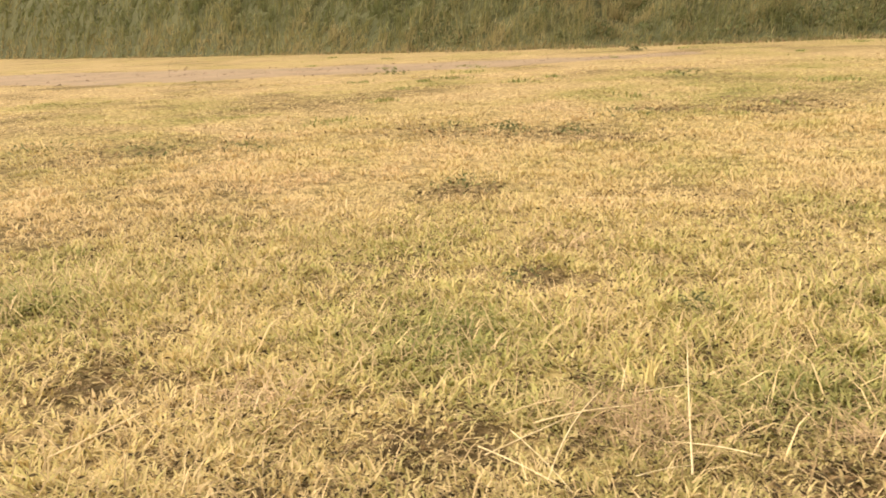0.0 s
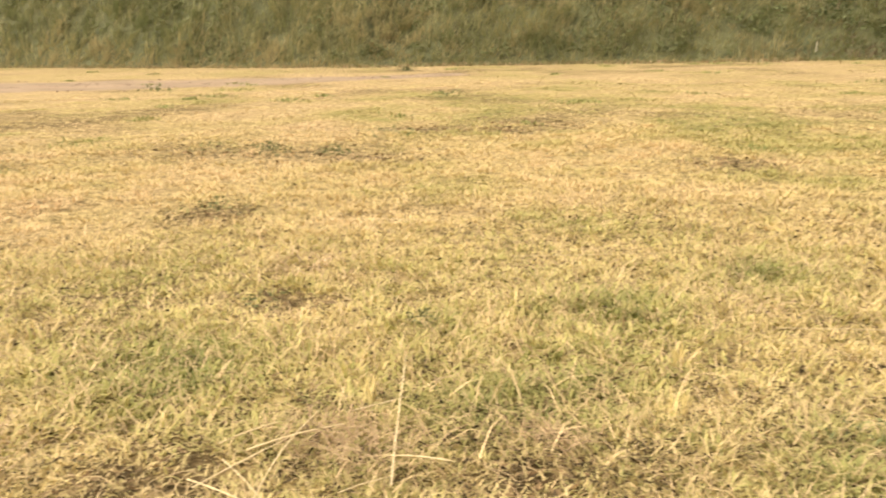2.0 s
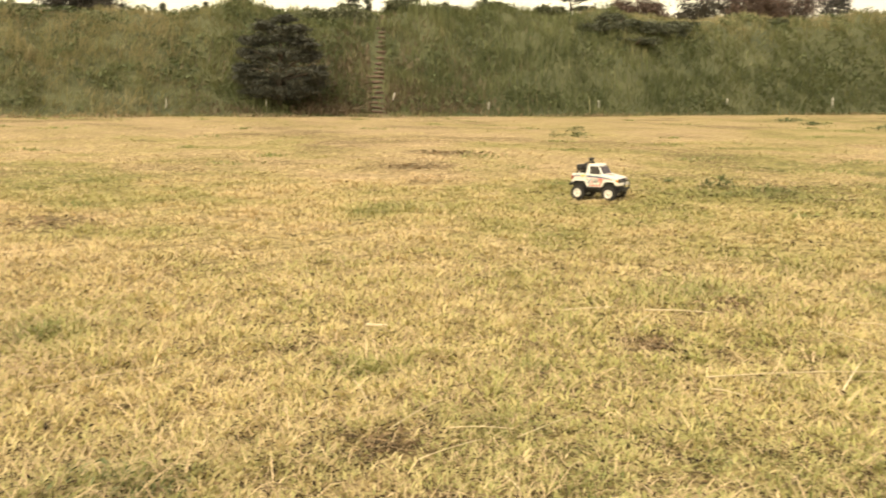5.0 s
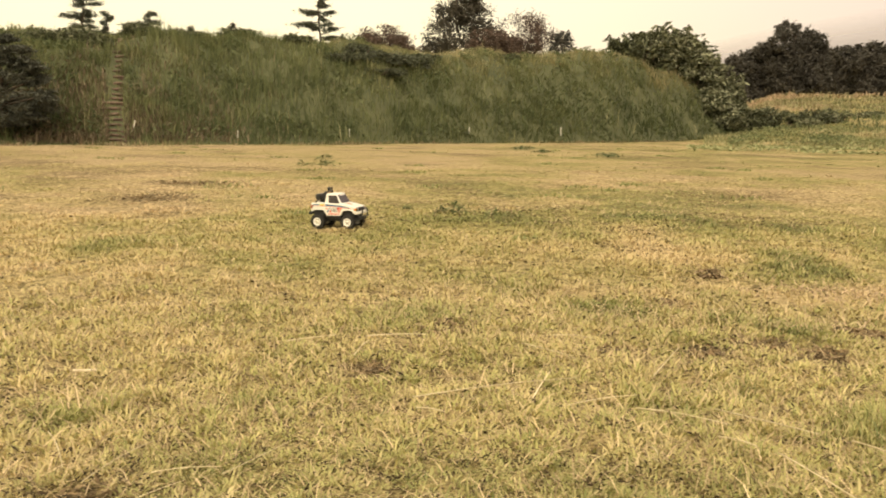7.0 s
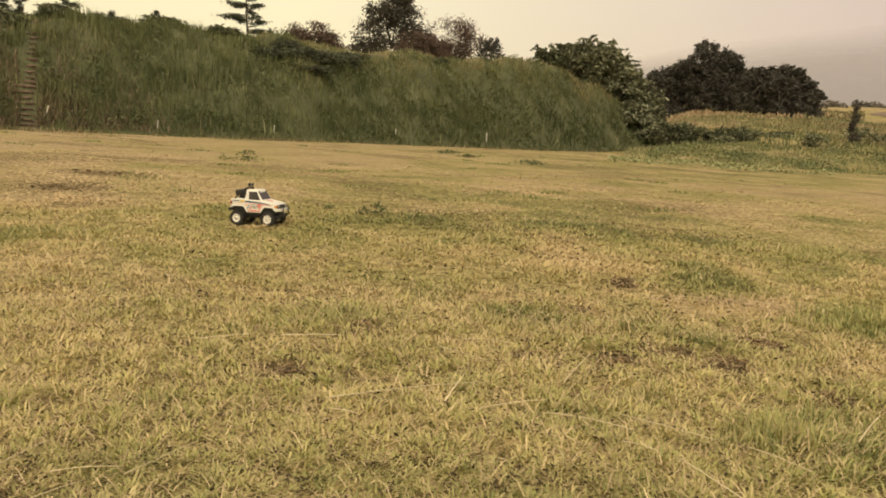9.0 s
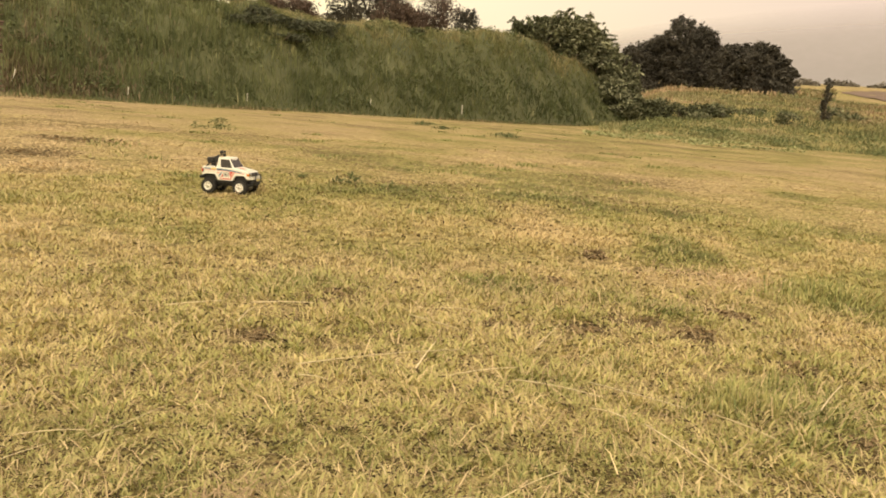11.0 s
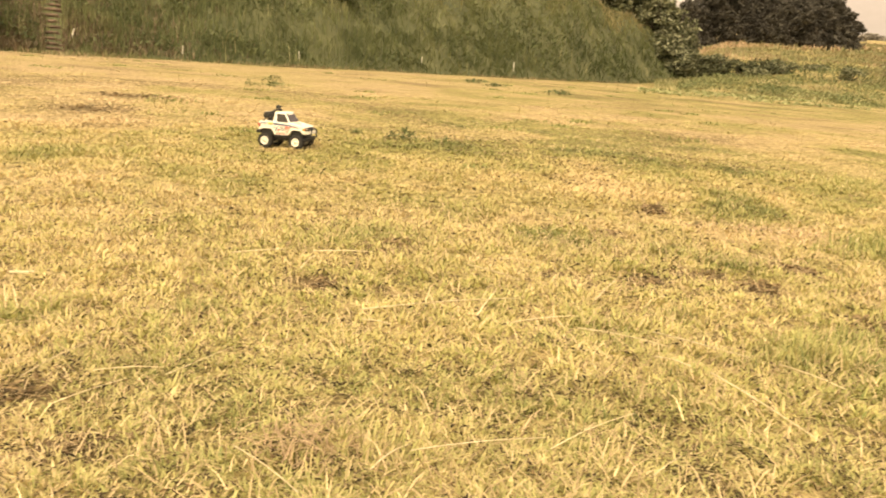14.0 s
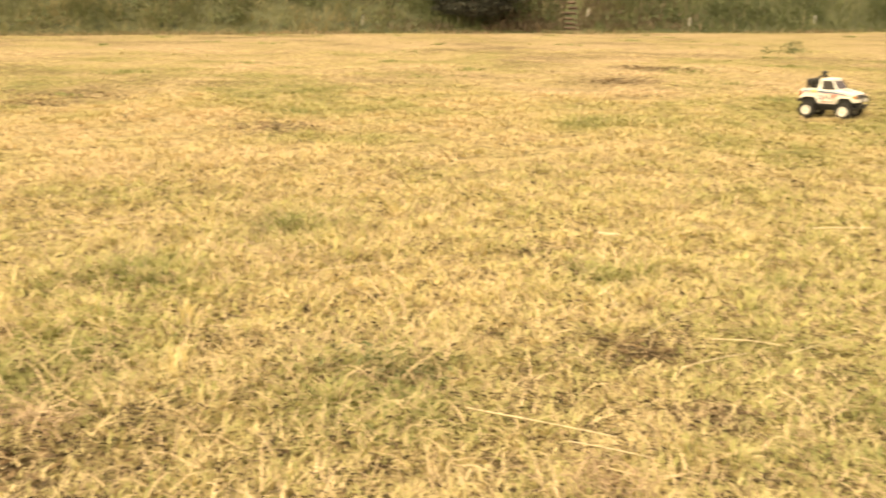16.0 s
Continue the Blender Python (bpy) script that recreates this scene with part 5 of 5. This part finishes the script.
# wheels
for sx in (-1, 1):
    rod("axle", [(sx * AXLE, -0.075, HUB), (sx * AXLE, 0, HUB + 0.002), (sx * AXLE, 0.075, HUB)], 0.009, "t_black", truck)
    for sy in (-1, 1):
        wheel = new("wheel")
        wheel.parent, wheel.location = truck, (sx * AXLE, sy * 0.077, HUB)
        wheel.scale = (1, sy, 1)
        bm = bmesh.new()
        lathe(bm, [(0.0275, -0.020), (0.037, -0.0225), (0.044, -0.019), (0.046, -0.009), (0.046, 0.009), (0.044, 0.019), (0.037, 0.0225), (0.0275, 0.021), (0.0265, 0.0), (0.0275, -0.020)], 30, False)
        for k in range(20):
            a = k * math.pi / 10
            for side in (-1, 1):
                m = Matrix.Rotation(a + side * 0.08, 4, "Y") @ Matrix.Translation((0, side * 0.0115, 0.0458)) @ Matrix.Rotation(side * 0.3, 4, "Z") @ Matrix.Diagonal((0.0075, 0.017, 0.006, 1))
                bmesh.ops.create_cube(bm, size=1, matrix=m)
        part("tyre", bm, M["t_rubber"], wheel, "chunky black rubber tyre")
        bm = bmesh.new()
        lathe(bm, [(0.027, -0.018), (0.0278, 0.019), (0.0268, 0.0225), (0.0235, 0.021), (0.017, 0.0165), (0.010, 0.0165), (0.009, 0.021), (0.005, 0.022)], 28)
        part("rim", bm, M["t_white"], wheel, "white moulded wheel rim", True)
        for k in range(6):
            a = k * math.pi / 3
            bm = bmesh.new()
            bmesh.ops.create_cone(bm, cap_ends=True, segments=10, radius1=0.0026, radius2=0.0026, depth=0.003,
                                  matrix=Matrix.Translation((0.0155 * math.cos(a), 0.0165, 0.0155 * math.sin(a))) @ Matrix.Rotation(radians(90), 4, "X"))
            part("rim_hole", bm, M["t_black"], wheel)
        bm = bmesh.new()
        bmesh.ops.create_cone(bm, cap_ends=True, segments=6, radius1=0.0042, radius2=0.0038, depth=0.006, matrix=Matrix.Translation((0, 0.0235, 0)) @ Matrix.Rotation(radians(90), 4, "X"))
        part("hub_nut", bm, M["t_chrome"], wheel, "steel hub nut")
        rod("spring", [(sx * (AXLE - 0.016) + 0.006 * math.cos(t * 1.9), sy * 0.050 + 0.006 * math.sin(t * 1.9), 0.058 + 0.0016 * t) for t in range(24)], 0.0014, "t_chrome", truck, "coil spring", 5)
# roll bar with spotlights, spare wheel lying over the bed
roll = new("roll_bar")
roll.parent = truck
rod("hoop", [(-0.066, -0.074, 0.160), (-0.064, -0.072, 0.215), (-0.062, -0.056, 0.236), (-0.062, 0.056, 0.236), (-0.064, 0.072, 0.215), (-0.066, 0.074, 0.160)], 0.005, "t_black", roll)
for sy in (-1, 1):
    rod("brace", [(-0.064, sy * 0.066, 0.230), (-0.072, sy * 0.068, 0.226), (-0.128, sy * 0.076, 0.163)], 0.0046, "t_black", roll)
rod("spreader", [(-0.098, -0.070, 0.197), (-0.098, 0.070, 0.197)], 0.0038, "t_black", roll)
for y, s in ((-0.012, 1.15), (0.034, 0.7)):
    bm = bmesh.new()
    tube(bm, [(-0.061, y, 0.234), (-0.059, y, 0.250)], [0.0034, 0.003], 6)
    bmesh.ops.create_cone(bm, cap_ends=True, segments=14, radius1=0.0075 * s, radius2=0.0112 * s, depth=0.014 * s, matrix=Matrix.Translation((-0.056, y, 0.256)) @ Matrix.Rotation(radians(82), 4, "Y"))
    part("spotlight", bm, M["t_black"], roll, "black round spotlight", True)
spare = new("spare_wheel")
spare.parent, spare.location, spare.rotation_euler = truck, (-0.114, 0.0, 0.203), (radians(90), radians(-7), 0)
bm = bmesh.new()
lathe(bm, [(0.026, -0.016), (0.036, -0.019), (0.0415, -0.011), (0.0415, 0.011), (0.036, 0.019), (0.026, 0.016)], 28)
part("tyre", bm, M["t_rubber"], spare, "black rubber spare tyre", True)
for y in (-0.0195, 0.0195):
    bm = bmesh.new()
    bmesh.ops.create_cone(bm, cap_ends=True, segments=24, radius1=0.035, radius2=0.035, depth=0.002, matrix=Matrix.Translation((0, y, 0)) @ Matrix.Rotation(radians(90), 4, "X"))
    part("cover_disc", bm, M["t_grey"], spare, "flat grey cover disc")
block("mount", (-0.128, -0.100, -0.012, 0.012, 0.165, 0.186), "t_black", spare.parent, "black block under the spare wheel", 0.002)
# stickers on both flanks


def sticker(name, pts, sy, mat, label, lift=0.0):
    bm = bmesh.new()
    plate(bm, [(x, sy * (HALF + 0.0002 + lift), z) for x, z in pts], (0, sy, 0), 0.0005)
    return part(name, bm, M[mat], truck, label)


font_curve = bpy.data.curves.new("race_number", "FONT")
font_curve.body, font_curve.size, font_curve.align_x, font_curve.align_y, font_curve.extrude = "161", 0.041, "CENTER", "CENTER", 0.0003
font_curve.offset = 0.0006
font_ob = bpy.data.objects.new("race_number_shape", font_curve)
scene.collection.objects.link(font_ob)
number_mesh = bpy.data.meshes.new_from_object(font_ob.evaluated_get(bpy.context.evaluated_depsgraph_get()))
bpy.data.objects.remove(font_ob)
number_mesh.materials.clear()
number_mesh.materials.append(M["t_black"])
for sy in (-1, 1):
    sticker("stripe", [(-0.052, 0.1465), (0.040, 0.1430), (0.122, 0.1345), (0.122, 0.1370), (0.050, 0.1500), (-0.052, 0.1565)], sy, "t_blue", "blue flank stripe")
    sticker("stripe", [(-0.052, 0.1415), (0.040, 0.1385), (0.135, 0.1280), (0.135, 0.1305), (0.040, 0.1410), (-0.052, 0.1440)], sy, "t_red", "thin red flank stripe")
    sticker("stripe", [(-0.142, 0.1505), (-0.094, 0.1505), (-0.094, 0.1565), (-0.142, 0.1565)], sy, "t_blue", "blue flank stripe")
    sticker("stripe", [(-0.142, 0.1440), (-0.056, 0.1435), (-0.056, 0.1458), (-0.142, 0.1463)], sy, "t_red", "thin red flank stripe")
    sticker("sponsor_bar", [(-0.090, 0.1485), (-0.057, 0.1485), (-0.057, 0.1575), (-0.090, 0.1575)], sy, "t_yellow", "yellow sponsor sticker")
    sticker("slash", [(0.034, 0.137), (0.054, 0.137), (0.036, 0.106)], sy, "t_red", "red wedge beside the number")
    sticker("slash", [(0.057, 0.137), (0.070, 0.136), (0.048, 0.098), (0.039, 0.103)], sy, "t_salmon", "faded red slash beside the number")
    sticker("slash", [(-0.011, 0.128), (-0.011, 0.104), (-0.026, 0.104)], sy, "t_red", "red wedge beside the number")
    sticker("slash", [(-0.016, 0.136), (-0.022, 0.136), (-0.043, 0.106), (-0.034, 0.104)], sy, "t_blue", "dark slash beside the number")
    sticker("sponsor_bar", [(-0.052, 0.124), (-0.034, 0.124), (-0.032, 0.132), (-0.052, 0.132)], sy, "t_salmon", "small faded red sticker")
    for k in range(9):
        x = -0.030 + 0.0088 * k
        sticker("name_bar", [(x, 0.087), (x + 0.0062, 0.087), (x + 0.0062, 0.098), (x, 0.098)], sy, "t_salmon" if k % 3 == 1 else "t_red", "red lettering bar")
    num = new("race_number", number_mesh)
    num.parent = truck
    num.matrix_basis = Matrix.Translation((0.011, sy * (HALF + 0.0007), 0.1195)) @ Matrix.Rotation(0 if sy < 0 else math.pi, 4, "Z") @ Matrix.Rotation(radians(90), 4, "X") @ Matrix.Diagonal((0.72, 1, 1, 1))
    tagged(num, "black race number 161")
    rod("door_handle", [(-0.036, sy * (HALF + 0.003), 0.1545), (-0.022, sy * (HALF + 0.003), 0.1545)], 0.002, "t_black", truck, sides=6)
for ob in truck.children:      # the shell rides high on its springs
    if ob.name.split('.')[0] not in ('wheel', 'axle', 'spring', 'chassis', 'gearbox'):
        ob.location.z += 0.004
truck.matrix_basis = Matrix.Translation((TRUCK[0], TRUCK[1], float(field_z(*TRUCK)) + 0.002)) @ Matrix.Rotation(radians(TRUCK_TURN), 4, "Z") @ Matrix.Rotation(radians(-1.5), 4, "Y")

# ---- long straws lying on the lawn ----


def straw(x0, y0, x1, y1, w=0.0036, arc=0.014, name="straw_stem", end=0.01, bow=0.05):
    """A dry stem from one place to another, a little bowed."""
    n = 7
    side = random.uniform(-bow, bow)
    c = []
    lie = max(float(field_z(x0 + (x1 - x0) * k / 12, y0 + (y1 - y0) * k / 12)) for k in range(13)) + (0.026 if x0 < 0.2 else 0.034)
    for k in range(n):
        t = k / (n - 1)
        x = x0 + (x1 - x0) * t - (y1 - y0) * side * math.sin(math.pi * t)
        y = y0 + (y1 - y0) * t + (x1 - x0) * side * math.sin(math.pi * t)
        c.append((x, y, lie + arc * math.sin(math.pi * t) + end * t))
    bm = bmesh.new()
    tube(bm, c, [w * 0.5 * (1 - 0.5 * k / n) for k in range(n)], 5)
    ob = part(name, bm, M["straw_solid"], None, "", True)
    return tagged(ob, "long dry straw lying in the grass", "straw", "loose straws on the lawn")


M["straw_solid"] = surface("straw_stem", (0.54, 0.43, 0.26), (0.78, 0.66, 0.45), 15, 0.6, 0.0, 90, random_by="object", spread=0.2)
WEST = ((-1.34, 0.85, -1.28, 0.96), (-1.38, 0.82, -1.2, 0.54), (-1.36, 0.65, -1.29, 0.8), (-1.33, 0.53, -1.33, 0.74), (-1.36, 0.54, -1.19, 0.55), (-1.37, 0.61, -1.16, 0.55),
        (-1.17, 0.78, -1.06, 0.82), (-1.15, 0.66, -1.11, 0.73), (-1.41, 0.63, -1.38, 0.73), (-1.73, -0.01, -1.8, 0.2), (-0.10, 1.52, 0.02, 1.67), (-0.20, 1.80, -0.14, 1.57),
        (-0.04, 1.4, 0.08, 1.47), (-0.21, 1.11, -0.09, 1.07), (-0.37, 1.17, -0.14, 1.11), (-0.9, 1.75, -0.55, 1.95), (-1.75, 1.9, -1.4, 2.15), (-2.6, 1.9, -2.2, 2.1), (0.02, 1.55, 0.15, 1.52),
        (0.15, 1.52, 0.3, 1.64), (0.11, 1.32, 0.13, 1.25), (0.24, 1.16, 0.31, 0.98))
EAST = ((0.37, 2.47, 0.53, 2.47), (0.62, 2.46, 0.8, 2.4), (0.61, 1.83, 1.06, 1.85), (0.6, 1.76, 0.65, 1.69), (0.54, 2.24, 0.61, 2.36), (0.9, 1.77, 1.03, 1.95), (1.19, 2.31, 1.29, 2.21),
        (1.07, 2.27, 1.15, 2.04), (0.95, 1.67, 1.13, 1.67), (1.11, 1.63, 1.24, 1.46), (1.29, 1.58, 1.4, 1.36), (1.46, 1.33, 1.48, 1.16), (1.29, 1.86, 1.5, 2.07), (1.0, 1.38, 0.98, 1.32),
        (1.19, 1.42, 1.22, 1.33), (1.24, 1.29, 1.21, 0.95), (0.62, 1.24, 0.61, 1.17), (1.78, 1.31, 1.97, 1.42), (0.51, 1.09, 0.74, 1.07), (0.74, 1.05, 0.95, 1.13), (0.86, 0.93, 0.93, 0.96), (0.43, 1.04, 0.51, 1.09))
for q in WEST + EAST:
    straw(*q, w=random.uniform(0.0020, 0.0031) * (0.95 if q[0] < 0.2 or q[1] < 1.25 else 1.5), arc=random.uniform(0.001, 0.006), bow=0.03)
# the longest stem, lying nearly straight
straw(-1.10, 0.72, -1.42, 1.09, 0.0042, 0.004, end=0.012, bow=0.004)
# upright yellowish leaf sprigs
for x, y in ((-1.38, 0.94), (-0.89, 1.23), (-1.0, 1.45)):
    n = 9
    a = RNG.rand(n) * 6.28
    p = np.stack([x + 0.012 * np.cos(a), y + 0.012 * np.sin(a), np.full(n, float(field_z(x, y)))], 1)
    sp = new("yellow_sprig", blades("yellow_sprig", p, RNG.uniform(0.05, 0.085, n), np.full(n, 0.006), RNG.uniform(0.1, 0.5, n), np.full(n, 0.6), M["lawn"]))
    tagged(sp, "small yellowing grass sprig", "grass tuft", "sprigs on the lawn", "stuff")
# tufts that stand above the mown lawn
TALL = [(2.46, 4.76, 0.25, 0.06, 160), (3.54, 5.72, 0.2, 0.07, 120), (2.94, 3.31, 0.16, 0.07, 150), (4.78, 4.4, 0.3, 0.09, 240), (4.4, 4.7, 0.2, 0.08, 140),
        (4.58, 4.15, 0.3, 0.07, 200), (-3.9, 4.6, 0.1, 0.08, 50), (3.1, 4.2, 0.2, 0.07, 120), (1.63, 1.41, 0.17, 0.10, 520), (1.84, 1.50, 0.15, 0.09, 320), (3.05, 2.48, 0.30, 0.10, 850), (0.45, 1.15, 0.12, 0.085, 200),
        (1.47, 1.8, 0.1, 0.065, 150), (0.94, 2.78, 0.14, 0.06, 180)]
LOW = ((2.11, 1.65), (0.85, 1.10), (1.26, 1.40), (0.89, 2.69), (0.61, 1.20), (1.15, 1.28), (0.81, 1.13), (1.53, 1.81), (0.22, 2.03), (-0.61, 1.33), (-1.25, 1.68), (-0.47, 1.11), (-0.84, 1.14),
       (-0.54, 1.36), (0.31, 3.07), (-2.01, 0.53), (-1.84, 0.77), (-1.61, 1.30), (-1.25, 1.17), (-1.33, 1.50), (1.57, 1.45), (2.27, 2.89), (1.49, 2.63), (2.22, 2.4), (1.14, 1.64), (1.02, 1.6), (1.44, 1.27),
       (0.55, 1.99), (-0.08, 1.93), (1.75, 1.28), (2.39, 2.0), (0.63, 1.36), (1.23, 1.63), (0.93, 1.22), (0.01, 1.34), (0.25, 1.36), (-0.01, 1.13))
for x, y, r, h, n in TALL + [(x, y, 0.085, 0.052, 110) for x, y in LOW]:
    px_, py_ = x + RNG.normal(0, r * 0.55, n), y + RNG.normal(0, r * 0.35, n)
    edge = np.exp(-((px_ - x) ** 2 + (py_ - y) ** 2) / r**2)
    p = np.stack([px_, py_, field_z(px_, py_) - 0.004], 1)
    w = 0.0033 + 0.00055 * math.hypot(x, y)
    tf = new("grass_tuft", blades("grass_tuft", p, RNG.uniform(0.4, 1.1, n) * h * (0.4 + 0.6 * edge), np.full(n, w), RNG.beta(2.4, 1.8, n), RNG.normal(random.uniform(0.2, 0.5), 0.14, n).clip(0, 1), M["lawn_near" if r < 2 else "lawn"]))
    tagged(tf, "taller green tuft in the mown grass", "grass tuft", "tufts in the lawn", "stuff")
# matted heaps of reddish dead straw
M["red_straw"] = foliage("reddish_straw", [(0.0, (0.30, 0.205, 0.125)), (0.6, (0.52, 0.385, 0.245)), (1.0, (0.70, 0.54, 0.37))], 0.25, 0.1)
for x, y, r, n in ((-1.27, 0.79, 0.10, 260), (-1.02, 1.02, 0.06, 90), (-1.75, 0.35, 0.10, 200), (-0.16, 1.02, 0.06, 90), (0.36, 1.18, 0.07, 160), (2.32, 2.3, 0.16, 60), (2.75, 2.8, 0.30, 520), (2.45, 3.3, 0.2, 50), (-1.0, 1.9, 0.10, 110), (-2.2, 1.5, 0.14, 140)):
    px_, py_ = x + RNG.normal(0, r * 0.7, n), y + RNG.normal(0, r * 0.5, n)
    p = np.stack([px_, py_, field_z(px_, py_) + RNG.uniform(0.008, 0.026, n)], 1)
    hp = new("straw_heap", blades("straw_heap", p, RNG.uniform(0.03, 0.09, n), np.full(n, 0.0018 + 0.0006 * math.hypot(x, y)), RNG.uniform(0.90, 0.97, n), RNG.rand(n) * (0.62 if math.hypot(x, y) < 1.7 else 1.0), M["red_straw"]))
    tagged(hp, "matted reddish dead straw on the lawn", "straw", "heaps of dead straw", "stuff")
# leafy weeds standing on the lawn
for x, y, r, h, n, top in ((2.01, 5.96, 0.07, 0.11, 150, 0.7), (1.90, 6.0, 0.05, 0.07, 60, 0.7), (2.31, 5.92, 0.20, 0.045, 70, 1.0), (1.72, 6.36, 0.05, 0.05, 40, 0.8), (1.98, 12.5, 0.14, 0.19, 130, 0.8), (1.66, 12.6, 0.08, 0.11, 30, 0.8),
                           (8.66, 16.2, 0.28, 0.12, 110, 0.5), (8.4, 20.5, 0.3, 0.12, 90, 0.5), (8.1, 18.4, 0.22, 0.09, 70, 0.5), (-6.72, 7.4, 0.22, 0.10, 70, 1.0), (-13.1, 13.4, 0.16, 0.11, 60, 0.2), (-11.4, 6.4, 0.24, 0.12, 70, 0.7),
                           (-4.54, 3.13, 0.12, 0.08, 110, 0.8), (-4.2, 3.35, 0.10, 0.07, 80, 0.8), (-0.58, 1.34, 0.08, 0.05, 150, 0.9), (-0.47, 1.29, 0.05, 0.04, 60, 1.0), (-1.56, 1.30, 0.05, 0.055, 90, 1.0), (-5.6, 1.2, 0.25, 0.07, 80, 1.0), (-5.2, 1.7, 0.2, 0.08, 60, 1.0), (-6.3, 0.7, 0.3, 0.06, 70, 1.0),
                           (-4.9, 3.0, 0.2, 0.06, 50, 1.0), (-4.6, 4.3, 0.25, 0.06, 60, 0.7), (-3.25, 1.87, 0.16, 0.06, 70, 1.0), (-2.05, 1.2, 0.08, 0.045, 60, 1.0)):
    px_, py_ = x + RNG.normal(0, r * 0.6, n), y + RNG.normal(0, r * 0.45, n)
    high = h * np.exp(-((px_ - x) ** 2 + (py_ - y) ** 2) / (1.5 * r) ** 2)
    p = np.stack([px_, py_, field_z(px_, py_) + RNG.uniform(0.1, 1.0, n) * high], 1)
    d = math.hypot(x, y)
    tf = new("weed_tuft", leaf_cards("weed_tuft", p, RNG.uniform(0.006, 0.012, n) * (0.6 + 0.24 * d), RNG.uniform(0, top, n), M["leaf_weed"], 0.2, 0.5))
    tagged(tf, "dark leafy weed standing above the mown grass", "weed tuft", "weeds on the lawn", "stuff")
# bits of dead leaf and dark clods in the bare places
n = 3600
k = RNG.randint(0, len(BARE), n)
bare = np.array(BARE)[k]
x = bare[:, 0] + RNG.normal(0, 0.55, n) * bare[:, 2]
y = bare[:, 1] + RNG.normal(0, 0.4, n) * bare[:, 2]
d = np.hypot(x, y)
p = np.stack([x, y, field_z(x, y) + 0.008], 1)
tagged(new("dead_leaves", leaf_cards("dead_leaves", p, RNG.uniform(0.006, 0.016, n) * (0.7 + 0.22 * d), RNG.rand(n), M["litter"], 0.75, 0.6)), "dark scraps of dead leaf and earth", "litter", kind="stuff")
# dark flecks painted for shade in the mown grass's crevices, with some leaf and earth
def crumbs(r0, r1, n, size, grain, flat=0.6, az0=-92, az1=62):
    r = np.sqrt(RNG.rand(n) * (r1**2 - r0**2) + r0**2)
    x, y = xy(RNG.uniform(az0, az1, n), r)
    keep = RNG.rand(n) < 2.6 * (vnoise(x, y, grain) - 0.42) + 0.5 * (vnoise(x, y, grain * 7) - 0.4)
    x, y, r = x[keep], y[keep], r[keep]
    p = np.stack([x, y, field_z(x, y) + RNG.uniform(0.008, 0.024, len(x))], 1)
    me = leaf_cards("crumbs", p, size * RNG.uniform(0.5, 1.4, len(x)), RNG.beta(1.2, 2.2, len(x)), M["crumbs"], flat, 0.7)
    return tagged(new("leaf_and_shade_flecks", me), "dark flecks of dead leaf and painted crevice shade", "litter", kind="stuff")


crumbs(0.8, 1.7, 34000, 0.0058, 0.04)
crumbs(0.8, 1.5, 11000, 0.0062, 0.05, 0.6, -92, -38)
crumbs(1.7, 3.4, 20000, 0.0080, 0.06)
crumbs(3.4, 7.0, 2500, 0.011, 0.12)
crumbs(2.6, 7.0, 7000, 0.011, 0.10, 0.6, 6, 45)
# low dark clumps far out on the field
for k in range(90):
    az, r = float(RNG.uniform(-70, 40)), float(RNG.uniform(5, 25))
    if r > float(foot(az)) - 1.5:
        continue
    x, y = (float(v) for v in xy(az, r))
    n = 60
    w = float(RNG.uniform(0.08, 0.30))
    px_, py_ = x + RNG.normal(0, w * 0.6, n), y + RNG.normal(0, w * 0.45, n)
    p = np.stack([px_, py_, field_z(px_, py_) - 0.003], 1)
    tf = new("grass_tuft", blades("grass_tuft", p, RNG.uniform(0.03, 0.065, n), np.full(n, 0.005 + 0.0009 * r), RNG.beta(3, 1.5, n), RNG.normal(0.10, 0.1, n).clip(0, 1), M["lawn_near"]))
    tagged(tf, "low dark clump of withered weed", "weed tuft", "withered clumps on the lawn", "stuff")
# a split pale stick near the middle of the field
bm = bmesh.new()
z = float(field_z(-0.19, 2.33)) + 0.022
box(bm, -0.03, 0.03, -0.0045, 0.0045, -0.003, 0.003, 0.001)
stick = part("wood_chip", bm, M["straw_solid"], None)
stick.location, stick.rotation_euler = (-0.19, 2.325, z), (0, radians(4), radians(6))
tagged(stick, "pale split piece of wood on the grass", "wood chip")
# stones on the track
n = 1100
q = RNG.randint(0, len(ts), n)
o = RNG.normal(0, 0.45, n) * tw[q]
x, y = tx[q] + nxn[q] * o + RNG.normal(0, 0.1, n), ty[q] + nyn[q] * o + RNG.normal(0, 0.1, n)
sz = RNG.uniform(0.010, 0.028, n) * (0.5 + np.hypot(x, y) / 16)
oct_v = np.array([(1, 0, 0), (0, 1, 0), (-1, 0, 0), (0, -1, 0), (0, 0, 0.3), (0, 0, -0.5)])
oct_f = np.array([(0, 1, 4), (1, 2, 4), (2, 3, 4), (3, 0, 4), (1, 0, 5), (2, 1, 5), (3, 2, 5), (0, 3, 5)])
v = (oct_v[None] * RNG.uniform(0.6, 1.3, (n, 6, 1))) * sz[:, None, None] + np.stack([x, y, field_z(x, y) + 0.011], 1)[:, None]
tagged(new("gravel", fast_mesh("gravel", v.reshape(-1, 3), [(oct_f[None] + np.arange(n)[:, None, None] * 6).reshape(-1, 3)], M["stone"])), "loose stones on the gravel track", "gravel", kind="stuff")
